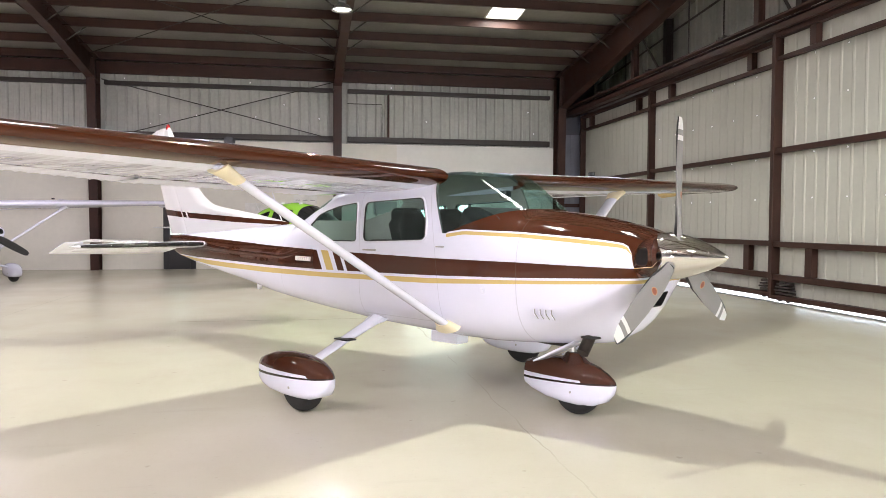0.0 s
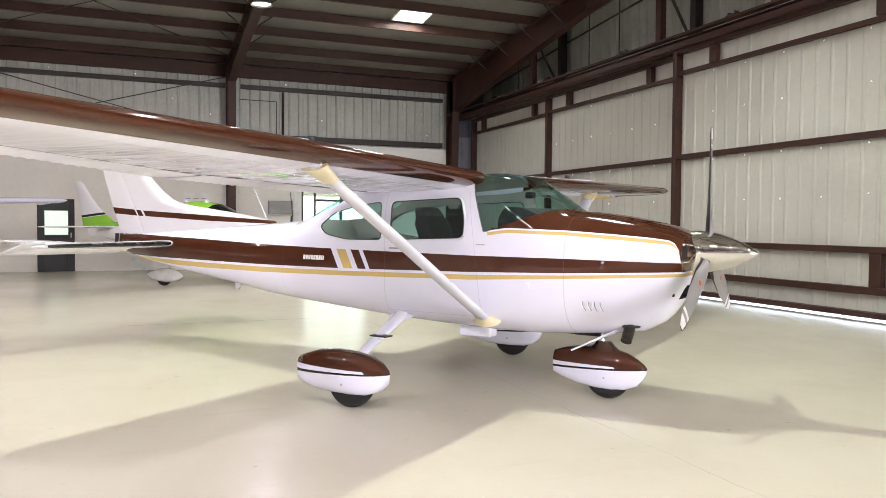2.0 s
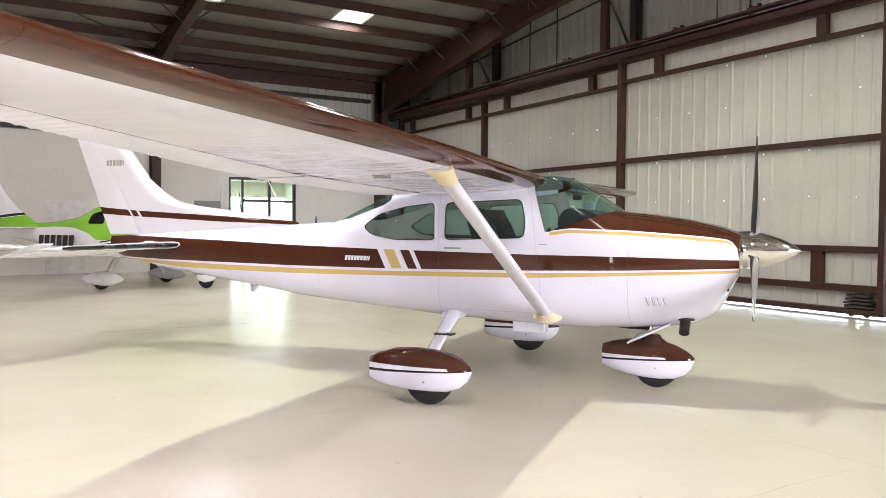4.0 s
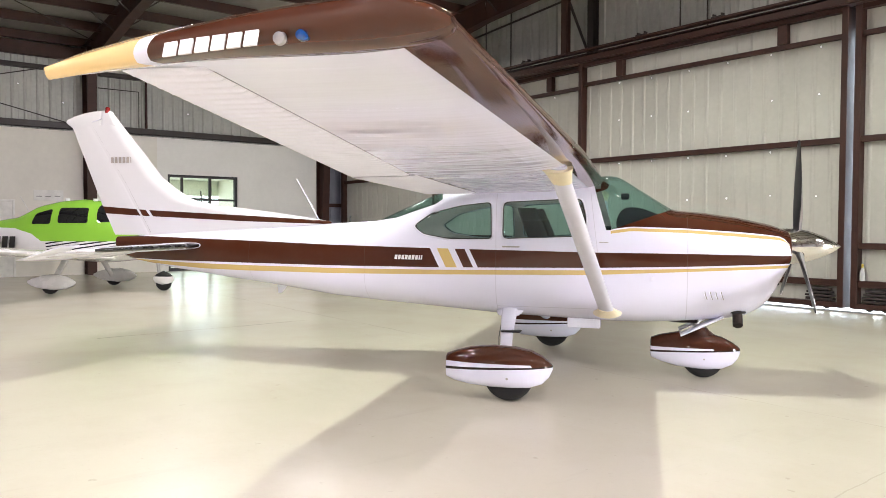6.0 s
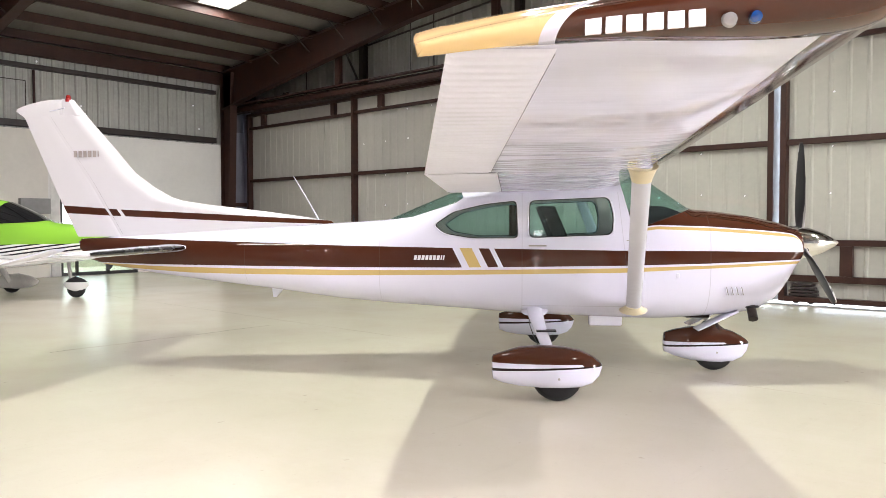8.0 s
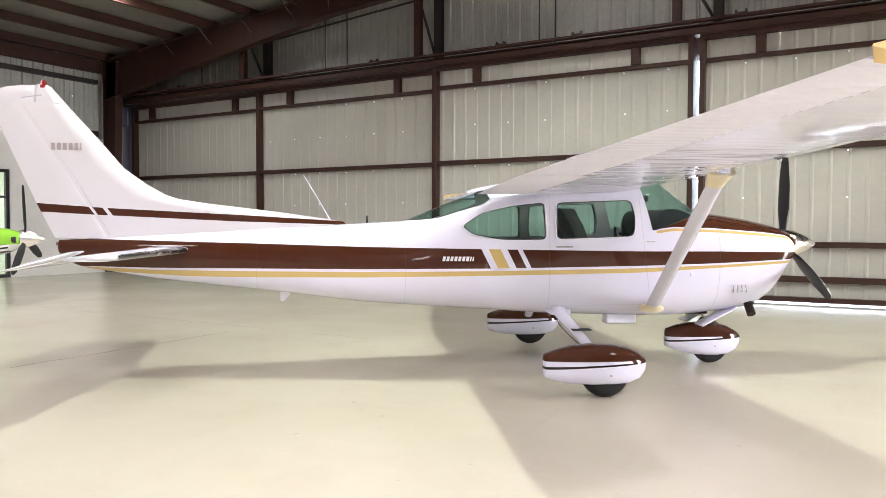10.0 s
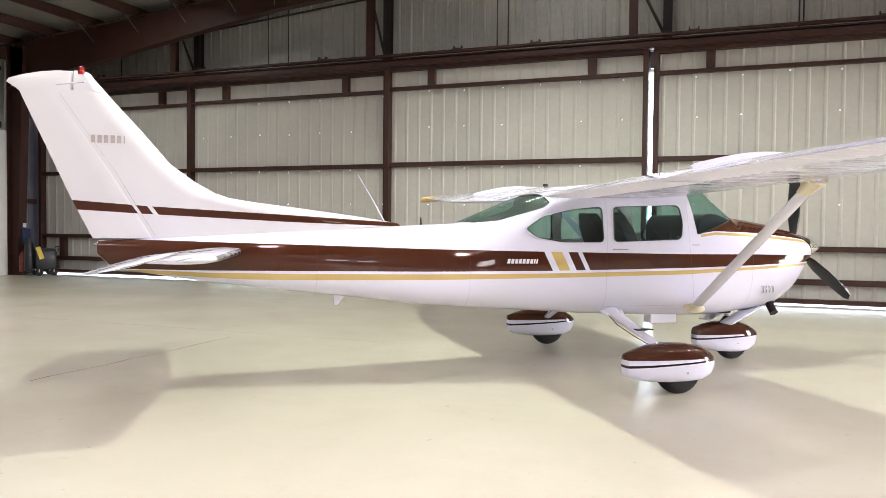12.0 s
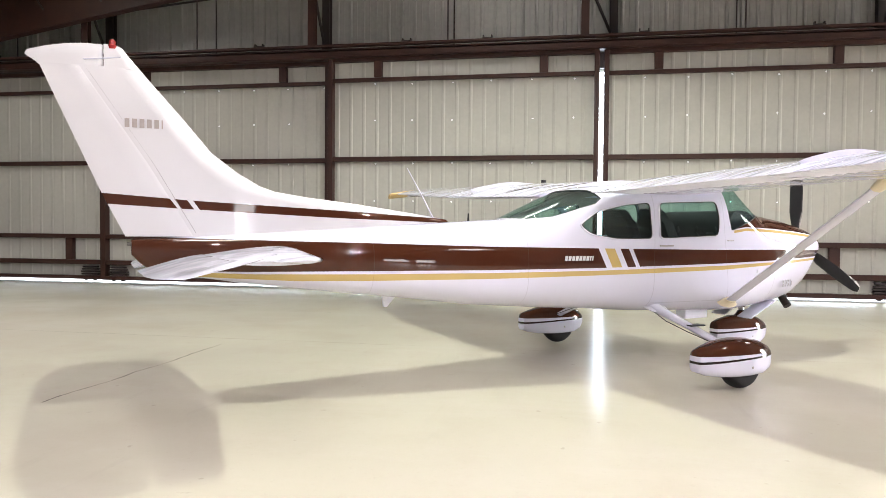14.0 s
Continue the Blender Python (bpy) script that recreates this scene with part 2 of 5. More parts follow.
def floor_mat():
    n = Nodes("sealed_concrete_floor")
    x, y, z = n.coords()
    big, mid, fine = n.noise(0.16, 4.0, 0.55), n.noise(1.1, 5.0, 0.6), n.noise(26.0, 3.0)
    col = n.mix(n.ramp(big, 0.35, 0.65), (0.55, 0.525, 0.408), (0.60, 0.577, 0.467))
    col = n.mix(n.math("MULTIPLY", n.ramp(mid, 0.48, 0.68), 0.24), col, (0.49, 0.425, 0.325))
    col = n.mix(n.math("MULTIPLY", n.ramp(fine, 0.62, 0.75), 0.14), col, (0.42, 0.38, 0.31))
    # scuffs of tyres and trolleys
    drag = n.noise(2.2, 4.0, 0.6, (0.35, 2.4, 1.0))
    col = n.mix(n.math("MULTIPLY", n.ramp(drag, 0.62, 0.76), 0.16), col, (0.40, 0.36, 0.31))
    speck = n.noise(9.0, 2.0, 0.5)
    col = n.mix(n.math("MULTIPLY", n.ramp(speck, 0.72, 0.78), 0.30), col, (0.24, 0.21, 0.18))
    # hairline cracks and saw cuts
    wob = n.math("MULTIPLY", n.math("SUBTRACT", n.noise(2.2, 5.0), 0.5), 0.09)
    for a, b, c, width, dark in ((1.0, 0.0, -1.51, 0.006, 0.5), (1.0, 0.0, 4.55, 0.006, 0.25), (0.0, 1.0, -3.2, 0.005, 0.2)):
        d = n.math("ADD", n.math("ADD", n.math("MULTIPLY", x, a), n.math("MULTIPLY", y, b)), c)
        d = n.math("ABSOLUTE", n.math("ADD", d, wob))
        gone = n.ramp(n.noise(0.45, 2.0), 0.40, 0.52)
        col = n.mix(n.math("MULTIPLY", n.both(n.less(d, width), gone), dark), col, (0.20, 0.18, 0.15))
    d = n.math("ABSOLUTE", n.math("ADD", n.math("SUBTRACT", y, 11.27), n.math("MULTIPLY", wob, 1.4)))
    width = n.ramp(n.noise(1.6, 2.0), 0.35, 0.65, 0.003, 0.012)
    col = n.mix(n.math("MULTIPLY", n.both(n.less(d, width), n.between(x, -1.85, 1.05)), 0.7), col, (0.16, 0.14, 0.12))
    # broad pale smears where the floor was wiped
    wipe = n.noise(0.7, 5.0, 0.65, (1.6, 0.5, 1.0))
    col = n.mix(n.math("MULTIPLY", n.ramp(wipe, 0.50, 0.70), 0.22), col, (0.66, 0.645, 0.56))
    n.bump(n.math("ADD", n.noise(0.9, 3.0), n.math("MULTIPLY", fine, 0.05)), 0.06, 0.02)
    return n.done(col, n.ramp(n.noise(0.5, 3.0, 0.5), 0.3, 0.7, 0.20, 0.26), 0.0, 0.0, Specular_IOR_Level=0.36)


MAT = {
    "floor": floor_mat(),
    "brown_steel": plain("red_brown_primer_steel", STEEL_BROWN, 0.5, 0.0, 0.0, 0.25, 3.0, 0.1, Specular_IOR_Level=0.3),
    "dark_steel": plain("dark_steel", (0.026, 0.017, 0.014), 0.5, 0.0, 0.0, 0.2, 3.0),
    "door_sheet": plain("painted_door_sheet", (0.475, 0.468, 0.418), 0.55, 0.0, 0.0, 0.07, 0.8, 0.05),
    "wall_sheet": plain("galvanised_wall_sheet", (0.43, 0.43, 0.395), 0.5, 0.15, 0.0, 0.14, 0.9, 0.05),
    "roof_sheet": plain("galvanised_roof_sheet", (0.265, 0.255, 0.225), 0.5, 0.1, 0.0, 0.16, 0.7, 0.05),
    "gable_sheet": plain("dull_gable_sheet", (0.44, 0.435, 0.40), 0.55, 0.1, 0.0, 0.14, 0.8, 0.05),
    "liner": plain("white_liner_board", (0.70, 0.675, 0.60), 0.6, 0.0, 0.0, 0.06, 0.6, 0.04),
    # unseen walls, kept dark so that the glossy enamel mirrors little light
    "far_sheet": plain("dark_unseen_wall_sheet", (0.17, 0.165, 0.16), 0.6, 0.0, 0.0, 0.12, 0.6, 0.04),
    "office_wall": plain("painted_office_wall", (0.74, 0.73, 0.69), 0.6, 0.0, 0.0, 0.05, 0.6, 0.03),
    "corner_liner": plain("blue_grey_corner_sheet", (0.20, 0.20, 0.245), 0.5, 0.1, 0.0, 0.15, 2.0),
    "extinguisher": plain("red_extinguisher_paint", (0.16, 0.012, 0.012), 0.3, 0.0, 0.3),
    "flap_skin": plain("white_ribbed_skin", (0.78, 0.78, 0.88), 0.45, 0.0, 0.0, 0.04, 3.0),
    # corner sheet again, darkened in colour for the shade of the recess
    "shaded_corner": plain("shade_toned_corner_sheet", (0.075, 0.075, 0.095), 0.6),
    "white_trim": plain("white_trim_paint", (0.72, 0.71, 0.67), 0.5),
    "black_frame": plain("black_frame_paint", (0.012, 0.012, 0.013), 0.4),
    "grey_box": plain("grey_enamel_box", (0.25, 0.25, 0.24), 0.5),
    "tyre": plain("tyre_rubber", (0.012, 0.012, 0.012), 0.8, 0.0, 0.0, 0.3, 12.0, 0.2),
    "rubber": plain("window_rubber", (0.016, 0.016, 0.016), 0.6),
    "boot": plain("black_edge_boot", (0.010, 0.010, 0.011), 0.25, 0.0, 0.3),
    "seat": plain("dark_seat_cloth", (0.040, 0.036, 0.033), 0.85, 0.0, 0.0, 0.25, 20.0, 0.2),
    # darker copy of the cabin lining, shade of the window lip in its colour
    "lining_edge": plain("shaded_lining", (0.12, 0.13, 0.13), 0.8),
    # dark grey for the walls of the cut air inlets
    "inlet": plain("dark_grey_inlet", (0.05, 0.045, 0.042), 0.7),
    "dash": plain("black_panel", (0.014, 0.014, 0.015), 0.6),
    "cabin": plain("cabin_lining", (0.46, 0.44, 0.40), 0.8, 0.0, 0.0, 0.1, 8.0),
    "cream": plain("cream_fairing_plastic", CREAM, 0.45, 0.0, 0.2, 0.06),
    "strut": plain("strut_enamel", (0.735, 0.74, 0.83), 0.12, 0.0, 0.0, 0.03),
    "metal": plain("bare_metal", (0.42, 0.41, 0.40), 0.35, 0.9),
    "exhaust": plain("burnt_steel", (0.045, 0.036, 0.03), 0.5, 0.7, 0.0, 0.3, 20.0),
    "chrome": chrome_mat(),
    "blade": blade_paint(),
    "glass": glass("green_tinted_acrylic", (0.78, 0.895, 0.875)),
    "pane": glass("clear_pane", (0.86, 0.92, 0.90)),
    "dark_glass": plain("black_tinted_canopy", (0.010, 0.011, 0.012), 0.04, 0.0, 1.0, 0.1),
    "red_lens": plain("red_lens", (0.34, 0.02, 0.018), 0.15, 0.0, 0.5),
    "blue_lens": plain("blue_green_lens", (0.006, 0.05, 0.19), 0.1, 0.0, 0.8),
    "clear_lens": plain("clear_lens", (0.24, 0.23, 0.22), 0.08, 0.0, 0.8),
    "mark_white": plain("white_marking", (0.80, 0.80, 0.78), 0.4),
    "mark_black": plain("black_marking", (0.02, 0.02, 0.02), 0.4),
    "mark_grey": plain("grey_brown_marking", (0.36, 0.32, 0.29), 0.4),
    "lens_glow": glowing("lamp_glow", (1.0, 0.96, 0.88), 14.0),
    "skylight": glowing("skylight_glow", (1.0, 0.98, 0.92), 3.2),
    "outside": glowing("bright_outside", (0.93, 0.96, 1.0), 3.2),
    "daylight": glowing("daylight_on_apron", (0.76, 0.86, 1.0), 13.0),
    "room_glow": glowing("lit_room_glow", (1.0, 0.97, 0.88), 1.1),
    "pinhole": glowing("daylight_pinhole", (0.95, 0.97, 1.0), 2.2),
    "room": plain("lit_room_wall", (0.70, 0.70, 0.60), 0.7),
    "clear_plastic": plain("cloudy_plastic", (0.52, 0.54, 0.52), 0.15, 0.0, 0.4),
    "yellow": plain("yellow_marking", (0.65, 0.48, 0.05), 0.45),
}


# ---------------------------------------------------------------- mesh helpers
def make(name, verts, faces, material, parent=None, label="", smooth=None):
    """One mesh object; smooth: the angle in degrees past which edges stay sharp."""
    me = bpy.data.meshes.new(name)
    me.from_pydata([tuple(v) for v in verts], [], faces)
    me.materials.append(material)
    if smooth:
        me.shade_smooth()
        me.set_sharp_from_angle(angle=radians(smooth))
    ob = new(name, me)
    if parent:
        ob.parent = parent
    if label:
        tagged(ob, label)
    return ob


def part(name, bm, material, parent, label="", smooth=None):
    bmesh.ops.recalc_face_normals(bm, faces=bm.faces)
    me = bpy.data.meshes.new(name)
    bm.to_mesh(me)
    bm.free()
    me.materials.append(material)
    if smooth:
        me.shade_smooth()
        me.set_sharp_from_angle(angle=radians(smooth))
    ob = new(name, me)
    if parent:
        ob.parent = parent
    if label:
        tagged(ob, label)
    return ob


def box_bm(x0, x1, y0, y1, z0, z1, bevel=0.0, bm=None):
    bm = bm or bmesh.new()
    vs = [bm.verts.new(p) for p in ((x0, y0, z0), (x1, y0, z0), (x1, y1, z0), (x0, y1, z0), (x0, y0, z1), (x1, y0, z1), (x1, y1, z1), (x0, y1, z1))]
    fs = [bm.faces.new([vs[i] for i in f]) for f in ((0, 3, 2, 1), (4, 5, 6, 7), (0, 1, 5, 4), (1, 2, 6, 5), (2, 3, 7, 6), (3, 0, 4, 7))]
    if bevel:
        es = list({e for f in fs for e in f.edges})
        bmesh.ops.bevel(bm, geom=es, offset=bevel, segments=2, affect="EDGES", profile=0.5)
    return bm


def loft(rings, caps=True):
    """Verts and faces of a skin over closed rings of equal count."""
    n = len(rings[0])
    verts = [p for r in rings for p in r]
    faces = []
    for i in range(len(rings) - 1):
        for j in range(n):
            k = (j + 1) % n
            faces.append((i * n + j, i * n + k, (i + 1) * n + k, (i + 1) * n + j))
    if caps:
        faces.append(tuple(range(n))[::-1])
        faces.append(tuple((len(rings) - 1) * n + j for j in range(n)))
    return verts, faces


def lofted(name, rings, material, parent=None, label="", smooth=35, caps=True):
    v, f = loft(rings, caps)
    bm = bmesh.new()
    vs = [bm.verts.new(p) for p in v]
    for q in f:
        bm.faces.new([vs[i] for i in q])
    return part(name, bm, material, parent, label, smooth)


def revolve(name, profile, axis, at, material, parent=None, label="", count=32, smooth=35):
    """A turned body; profile: (along, radius) pairs, axis: 'x', 'y' or 'z'."""
    rings = []
    for a, r in profile:
        ring = []
        for i in range(count):
            c, s = r * math.cos(2 * math.pi * i / count), r * math.sin(2 * math.pi * i / count)
            p = {"x": (a, c, s), "y": (s, a, c), "z": (c, s, a)}[axis]
            ring.append(tuple(p[k] + at[k] for k in range(3)))
        rings.append(ring)
    return lofted(name, rings, material, parent, label, smooth)


def tube(name, points, radius, material, parent=None, label="", count=12):
    """A round bar through points; radius: one number or one a point."""
    rings = []
    radii = radius if isinstance(radius, (list, tuple)) else [radius] * len(points)
    pts = [Vector(p) for p in points]
    for i, p in enumerate(pts):
        d = (pts[min(i + 1, len(pts) - 1)] - pts[max(i - 1, 0)]).normalized()
        side = d.cross(Vector((0, 0, 1)) if abs(d.z) < 0.9 else Vector((1, 0, 0))).normalized()
        up = side.cross(d)
        rings.append([tuple(p + radii[i] * (math.cos(2 * math.pi * k / count) * side + math.sin(2 * math.pi * k / count) * up)) for k in range(count)])
    return lofted(name, rings, material, parent, label, 40)


def prism(name, outline, axis, low, high, material=None, parent=None, label="", bevel=0.0):
    """A plate of that outline; axis 'y': outline in x, z; 'x': in y, z; 'z': in x, y."""
    bm = bmesh.new()
    def at(a, b, c):
        return {"y": (a, c, b), "x": (c, a, b), "z": (a, b, c)}[axis]
    lo = [bm.verts.new(at(a, b, low)) for a, b in outline]
    hi = [bm.verts.new(at(a, b, high)) for a, b in outline]
    n = len(outline)
    bm.faces.new(lo[::-1])
    bm.faces.new(hi)
    for i in range(n):
        bm.faces.new((lo[i], lo[(i + 1) % n], hi[(i + 1) % n], hi[i]))
    if bevel:
        bmesh.ops.bevel(bm, geom=list(bm.edges), offset=bevel, segments=2, affect="EDGES", profile=0.5)
    return part(name, bm, material or MAT["dash"], parent, label, 35)


def rounded(points, radius, steps=5):
    """An outline with rounded corners."""
    out = []
    n = len(points)
    for i in range(n):
        p, a, b = Vector(points[i]), Vector(points[i - 1]), Vector(points[(i + 1) % n])
        r = min(radius, (a - p).length * 0.45, (b - p).length * 0.45)
        s, e = p + (a - p).normalized() * r, p + (b - p).normalized() * r
        for k in range(steps + 1):
            t = k / steps
            q = s * (1 - t) ** 2 + p * 2 * t * (1 - t) + e * t * t
            out.append((q.x, q.y))
    return out


def ibeam(name, p0, p1, depth, flange, web, thick, up, material, parent=None, depth_end=None):
    """A rolled I section from p0 to p1; up: the way of its depth."""
    p0, p1, up = Vector(p0), Vector(p1), Vector(up).normalized()
    d = (p1 - p0).normalized()
    side = d.cross(up).normalized()
    up = side.cross(d)
    def ring(p, h):
        f, w, t = flange / 2, web / 2, thick
        pts = [(-f, 0), (f, 0), (f, t), (w, t), (w, h - t), (f, h - t), (f, h), (-f, h), (-f, h - t), (-w, h - t), (-w, t), (-f, t)]
        return [tuple(p + side * a + up * b) for a, b in pts]
    bm = bmesh.new()
    v, f = loft([ring(p0, depth), ring(p1, depth_end or depth)])
    vs = [bm.verts.new(q) for q in v]
    for q in f:
        bm.faces.new([vs[i] for i in q])
    return part(name, bm, material, parent)


def corrugated(name, origin, along, up, length, height, pitch, depth, material, parent=None, fine=True, label=""):
    """A ribbed sheet: ribs run along up, and repeat along the length; depth: towards along x up."""
    origin, along, up = Vector(origin), Vector(along).normalized(), Vector(up)
    upn = up.normalized()
    out = along.cross(upn).normalized()
    prof = []
    n = max(1, int(length / pitch))
    step = length / n
    for i in range(n):
        a = i * step
        for f, h in ((0.0, 0.0), (0.60, 0.0), (0.68, 1.0), (0.80, 1.0), (0.88, 0.0)):
            prof.append((a + f * step, h * depth))
            if f == 0.0 and fine:
                prof += [(a + 0.20 * step, 0.0), (a + 0.22 * step, depth * 0.2), (a + 0.26 * step, depth * 0.2), (a + 0.28 * step, 0.0)]
    prof.append((length, 0.0))
    verts, faces = [], []
    for a, h in prof:
        for s in (0.0, height):
            verts.append(tuple(origin + along * a + upn * s + out * h))
    for i in range(len(prof) - 1):
        faces.append((2 * i, 2 * i + 2, 2 * i + 3, 2 * i + 1))
    m = len(verts)
    verts += [tuple(Vector(v) - out * math.copysign(0.02, depth)) for v in verts[:2] + verts[-2:]]
    faces.append((m, m + 1, m + 3, m + 2))
    return make(name, verts, faces, material, parent, label)


def boolean(ob, other, operation):
    """Applies a solid cut to ob and removes the other solid."""
    mod = ob.modifiers.new("cut", "BOOLEAN")
    mod.object, mod.operation, mod.solver, mod.material_mode = other, operation, "EXACT", "TRANSFER"
    bpy.context.view_layer.update()
    me = bpy.data.meshes.new_from_object(ob.evaluated_get(bpy.context.evaluated_depsgraph_get()))
    ob.modifiers.clear()
    old = ob.data
    ob.data = me
    bpy.data.meshes.remove(old)
    bpy.data.objects.remove(other)
    return ob


# ---------------------------------------------------------------- the airplane
def body_size(x):
    """Half width, lowest, widest and highest level, and the roundness below and above, of the fuselage at x."""
    w = np.interp(x, [-4.83, -4.2, -2.6, -1.6, -0.9, -0.2, 0.7, 1.3, 1.7, 2.0, 2.16, 2.26], [0.045, 0.135, 0.345, 0.50, 0.585, 0.61, 0.605, 0.572, 0.528, 0.470, 0.437, 0.398])
    low = np.interp(x, [-4.83, -4.76, -4.6, -4.0, -3.33, -2.68, -2.05, -1.45, -0.88, -0.33, 0.19, 0.7, 1.1, 1.45, 1.69, 1.91, 2.08, 2.17, 2.26], [1.165, 1.065, 1.012, 0.915, 0.832, 0.760, 0.680, 0.638, 0.606, 0.565, 0.543, 0.525, 0.524, 0.540, 0.556, 0.588, 0.685, 0.820, 1.045])
    high = np.interp(x, [-4.83, -3.6, -2.2, -1.59, -1.3, -1.0, -0.85, -0.7, 0.0, 0.74, 0.82, 1.30, 1.54, 1.84, 2.13, 2.24, 2.26], [1.270, 1.340, 1.425, 1.462, 1.585, 1.705, 1.755, 1.79, 1.84, 1.875, 1.862, 1.556, 1.536, 1.493, 1.428, 1.385, 1.37])
    mid = np.interp(x, [-4.83, -4.0, -2.5, -1.0, 0.8, 1.4, 2.26], [1.2, 1.14, 1.06, 1.0, 1.0, 1.08, 1.20])
    below = np.interp(x, [-4.83, -2.5, -1.0, 1.0, 1.6, 2.26], [2.3, 2.7, 3.4, 3.55, 2.35, 2.25])
    above = np.interp(x, [-4.83, -2.5, -1.5, -0.9, -0.3, 0.72, 1.0, 1.3, 1.6, 2.26], [2.2, 2.4, 2.7, 3.8, 5.0, 6.5, 4.4, 3.0, 2.6, 2.3])
    return w, low, mid, high, below, above


def body_rings(x0, x1, inset, count=72, step=0.05, top_less=0.0):
    rings = []
    n = int(round((x1 - x0) / step))
    for i in range(n + 1):
        x = x0 + (x1 - x0) * i / n
        w, low, mid, high, below, above = np.mean([body_size(min(2.26, max(-4.83, x + d))) for d in (-0.03, -0.015, 0, 0.015, 0.03)], axis=0)
        w, low, high = w - inset, low + inset, high - inset - top_less
        ring = []
        for j in range(count):
            a = 2 * math.pi * j / count
            c, s = math.cos(a), math.sin(a)
            e = above if s > 0 else below
            y = math.copysign(abs(c) ** (2 / e), c) * w
            z = mid + math.copysign(abs(s) ** (2 / e), s) * ((high - mid) if s > 0 else (mid - low))
            ring.append((x, y, z))
        rings.append(ring)
    return rings


WINDOWS = {
    "door_window": rounded([(-0.215, 1.285), (-0.212, 1.632), (0.512, 1.660), (0.556, 1.48), (0.542, 1.312)], 0.06),
    "rear_side_window": rounded([(-1.09, 1.408), (-0.90, 1.535), (-0.60, 1.603), (-0.312, 1.632), (-0.298, 1.282), (-0.72, 1.280), (-0.99, 1.325)], 0.05),
    "windshield": [(0.600, 1.80), (0.648, 1.62), (0.718, 1.372), (0.75, 1.372), (1.20, 1.530), (1.40, 1.60), (1.40, 1.95), (0.64, 1.95)],
    "rear_window": [(-1.70, 1.475), (-1.50, 1.462), (-1.30, 1.482), (-0.88, 1.610), (-0.81, 1.66), (-0.84, 1.74), (-0.95, 1.86), (-1.70, 1.86)],
}


def airfoil(le, te, thick, y, count=26, camber=0.02, blunt=0.0):
    """A ring round a wing section at y; le and te: (x, z)."""
    pts = []
    cx, cz = te[0] - le[0], te[1] - le[1]
    chord = math.hypot(cx, cz)
    ux, uz = cx / chord, cz / chord
    nx, nz = (uz, -ux) if -ux > 0 else (-uz, ux)
    def half(s):
        return 5 * thick * (0.2969 * math.sqrt(s) - 0.126 * s - 0.3516 * s * s + 0.2843 * s ** 3 - 0.1036 * s ** 4)
    for k in range(2 * count):
        top = k < count
        q = (k / count) if top else (2 * count - k) / count
        s = (1 - math.cos(math.pi * (1 - q))) / 2 if top else (1 - math.cos(math.pi * (1 - q))) / 2
        c = camber * 4 * s * (1 - s) * chord
        tail = blunt * min(1.0, max(0.0, s - 0.55) / 0.40) if s < 0.999 else blunt * 0.8
        h = c + (half(s) * chord + tail) * (1 if top else -1)
        pts.append((le[0] + ux * s * chord + nx * h, y, le[1] + uz * s * chord + nz * h))
    return pts


def wing_station(a):
    """Leading and trailing edge (x, z) of the wing at a metres from the middle."""
    le = (float(np.interp(a, [0, 2.5, 5.4], [0.685, 0.685, 0.585])), 1.822 + 0.0265 * (a - 0.55))
    te = (float(np.interp(a, [0, 2.4, 5.4], [-0.945, -0.945, -0.520])), float(np.interp(a, [0, 0.55, 2.4, 5.4], [1.700, 1.706, 1.752, 1.912])))
    return le, te


def wheel_fairing(name, mat, at, length, rings, parent):
    """A teardrop spat; rings: (share of the length, half width, low, high)."""
    out = []
    count = 28
    for s, w, low, high in rings:
        x, m = at[0] + s * length, (low + high) / 2
        ring = []
        for j in range(count):
            a = 2 * math.pi * j / count
            c, q = math.cos(a), math.sin(a)
            e = 0.82 if q > 0 else 0.52
            ring.append((x, at[1] + math.copysign(abs(c) ** e, c) * w, m + math.copysign(abs(q) ** e, q) * (high - low) / 2))
        out.append(ring)
    return lofted(name, out, mat, parent, smooth=50)


def tyre(at, radius, width, parent):
    prof = []
    for k in range(13):
        a = math.pi * k / 12
        prof.append((-math.cos(a) * width / 2, radius - width * 0.5 + math.sin(a) ** 0.7 * width * 0.5))
    prof = [(-width * 0.46, 0.04)] + prof + [(width * 0.46, 0.04)]
    return revolve("tyre", prof, "y", at, MAT["tyre"], parent, count=40)


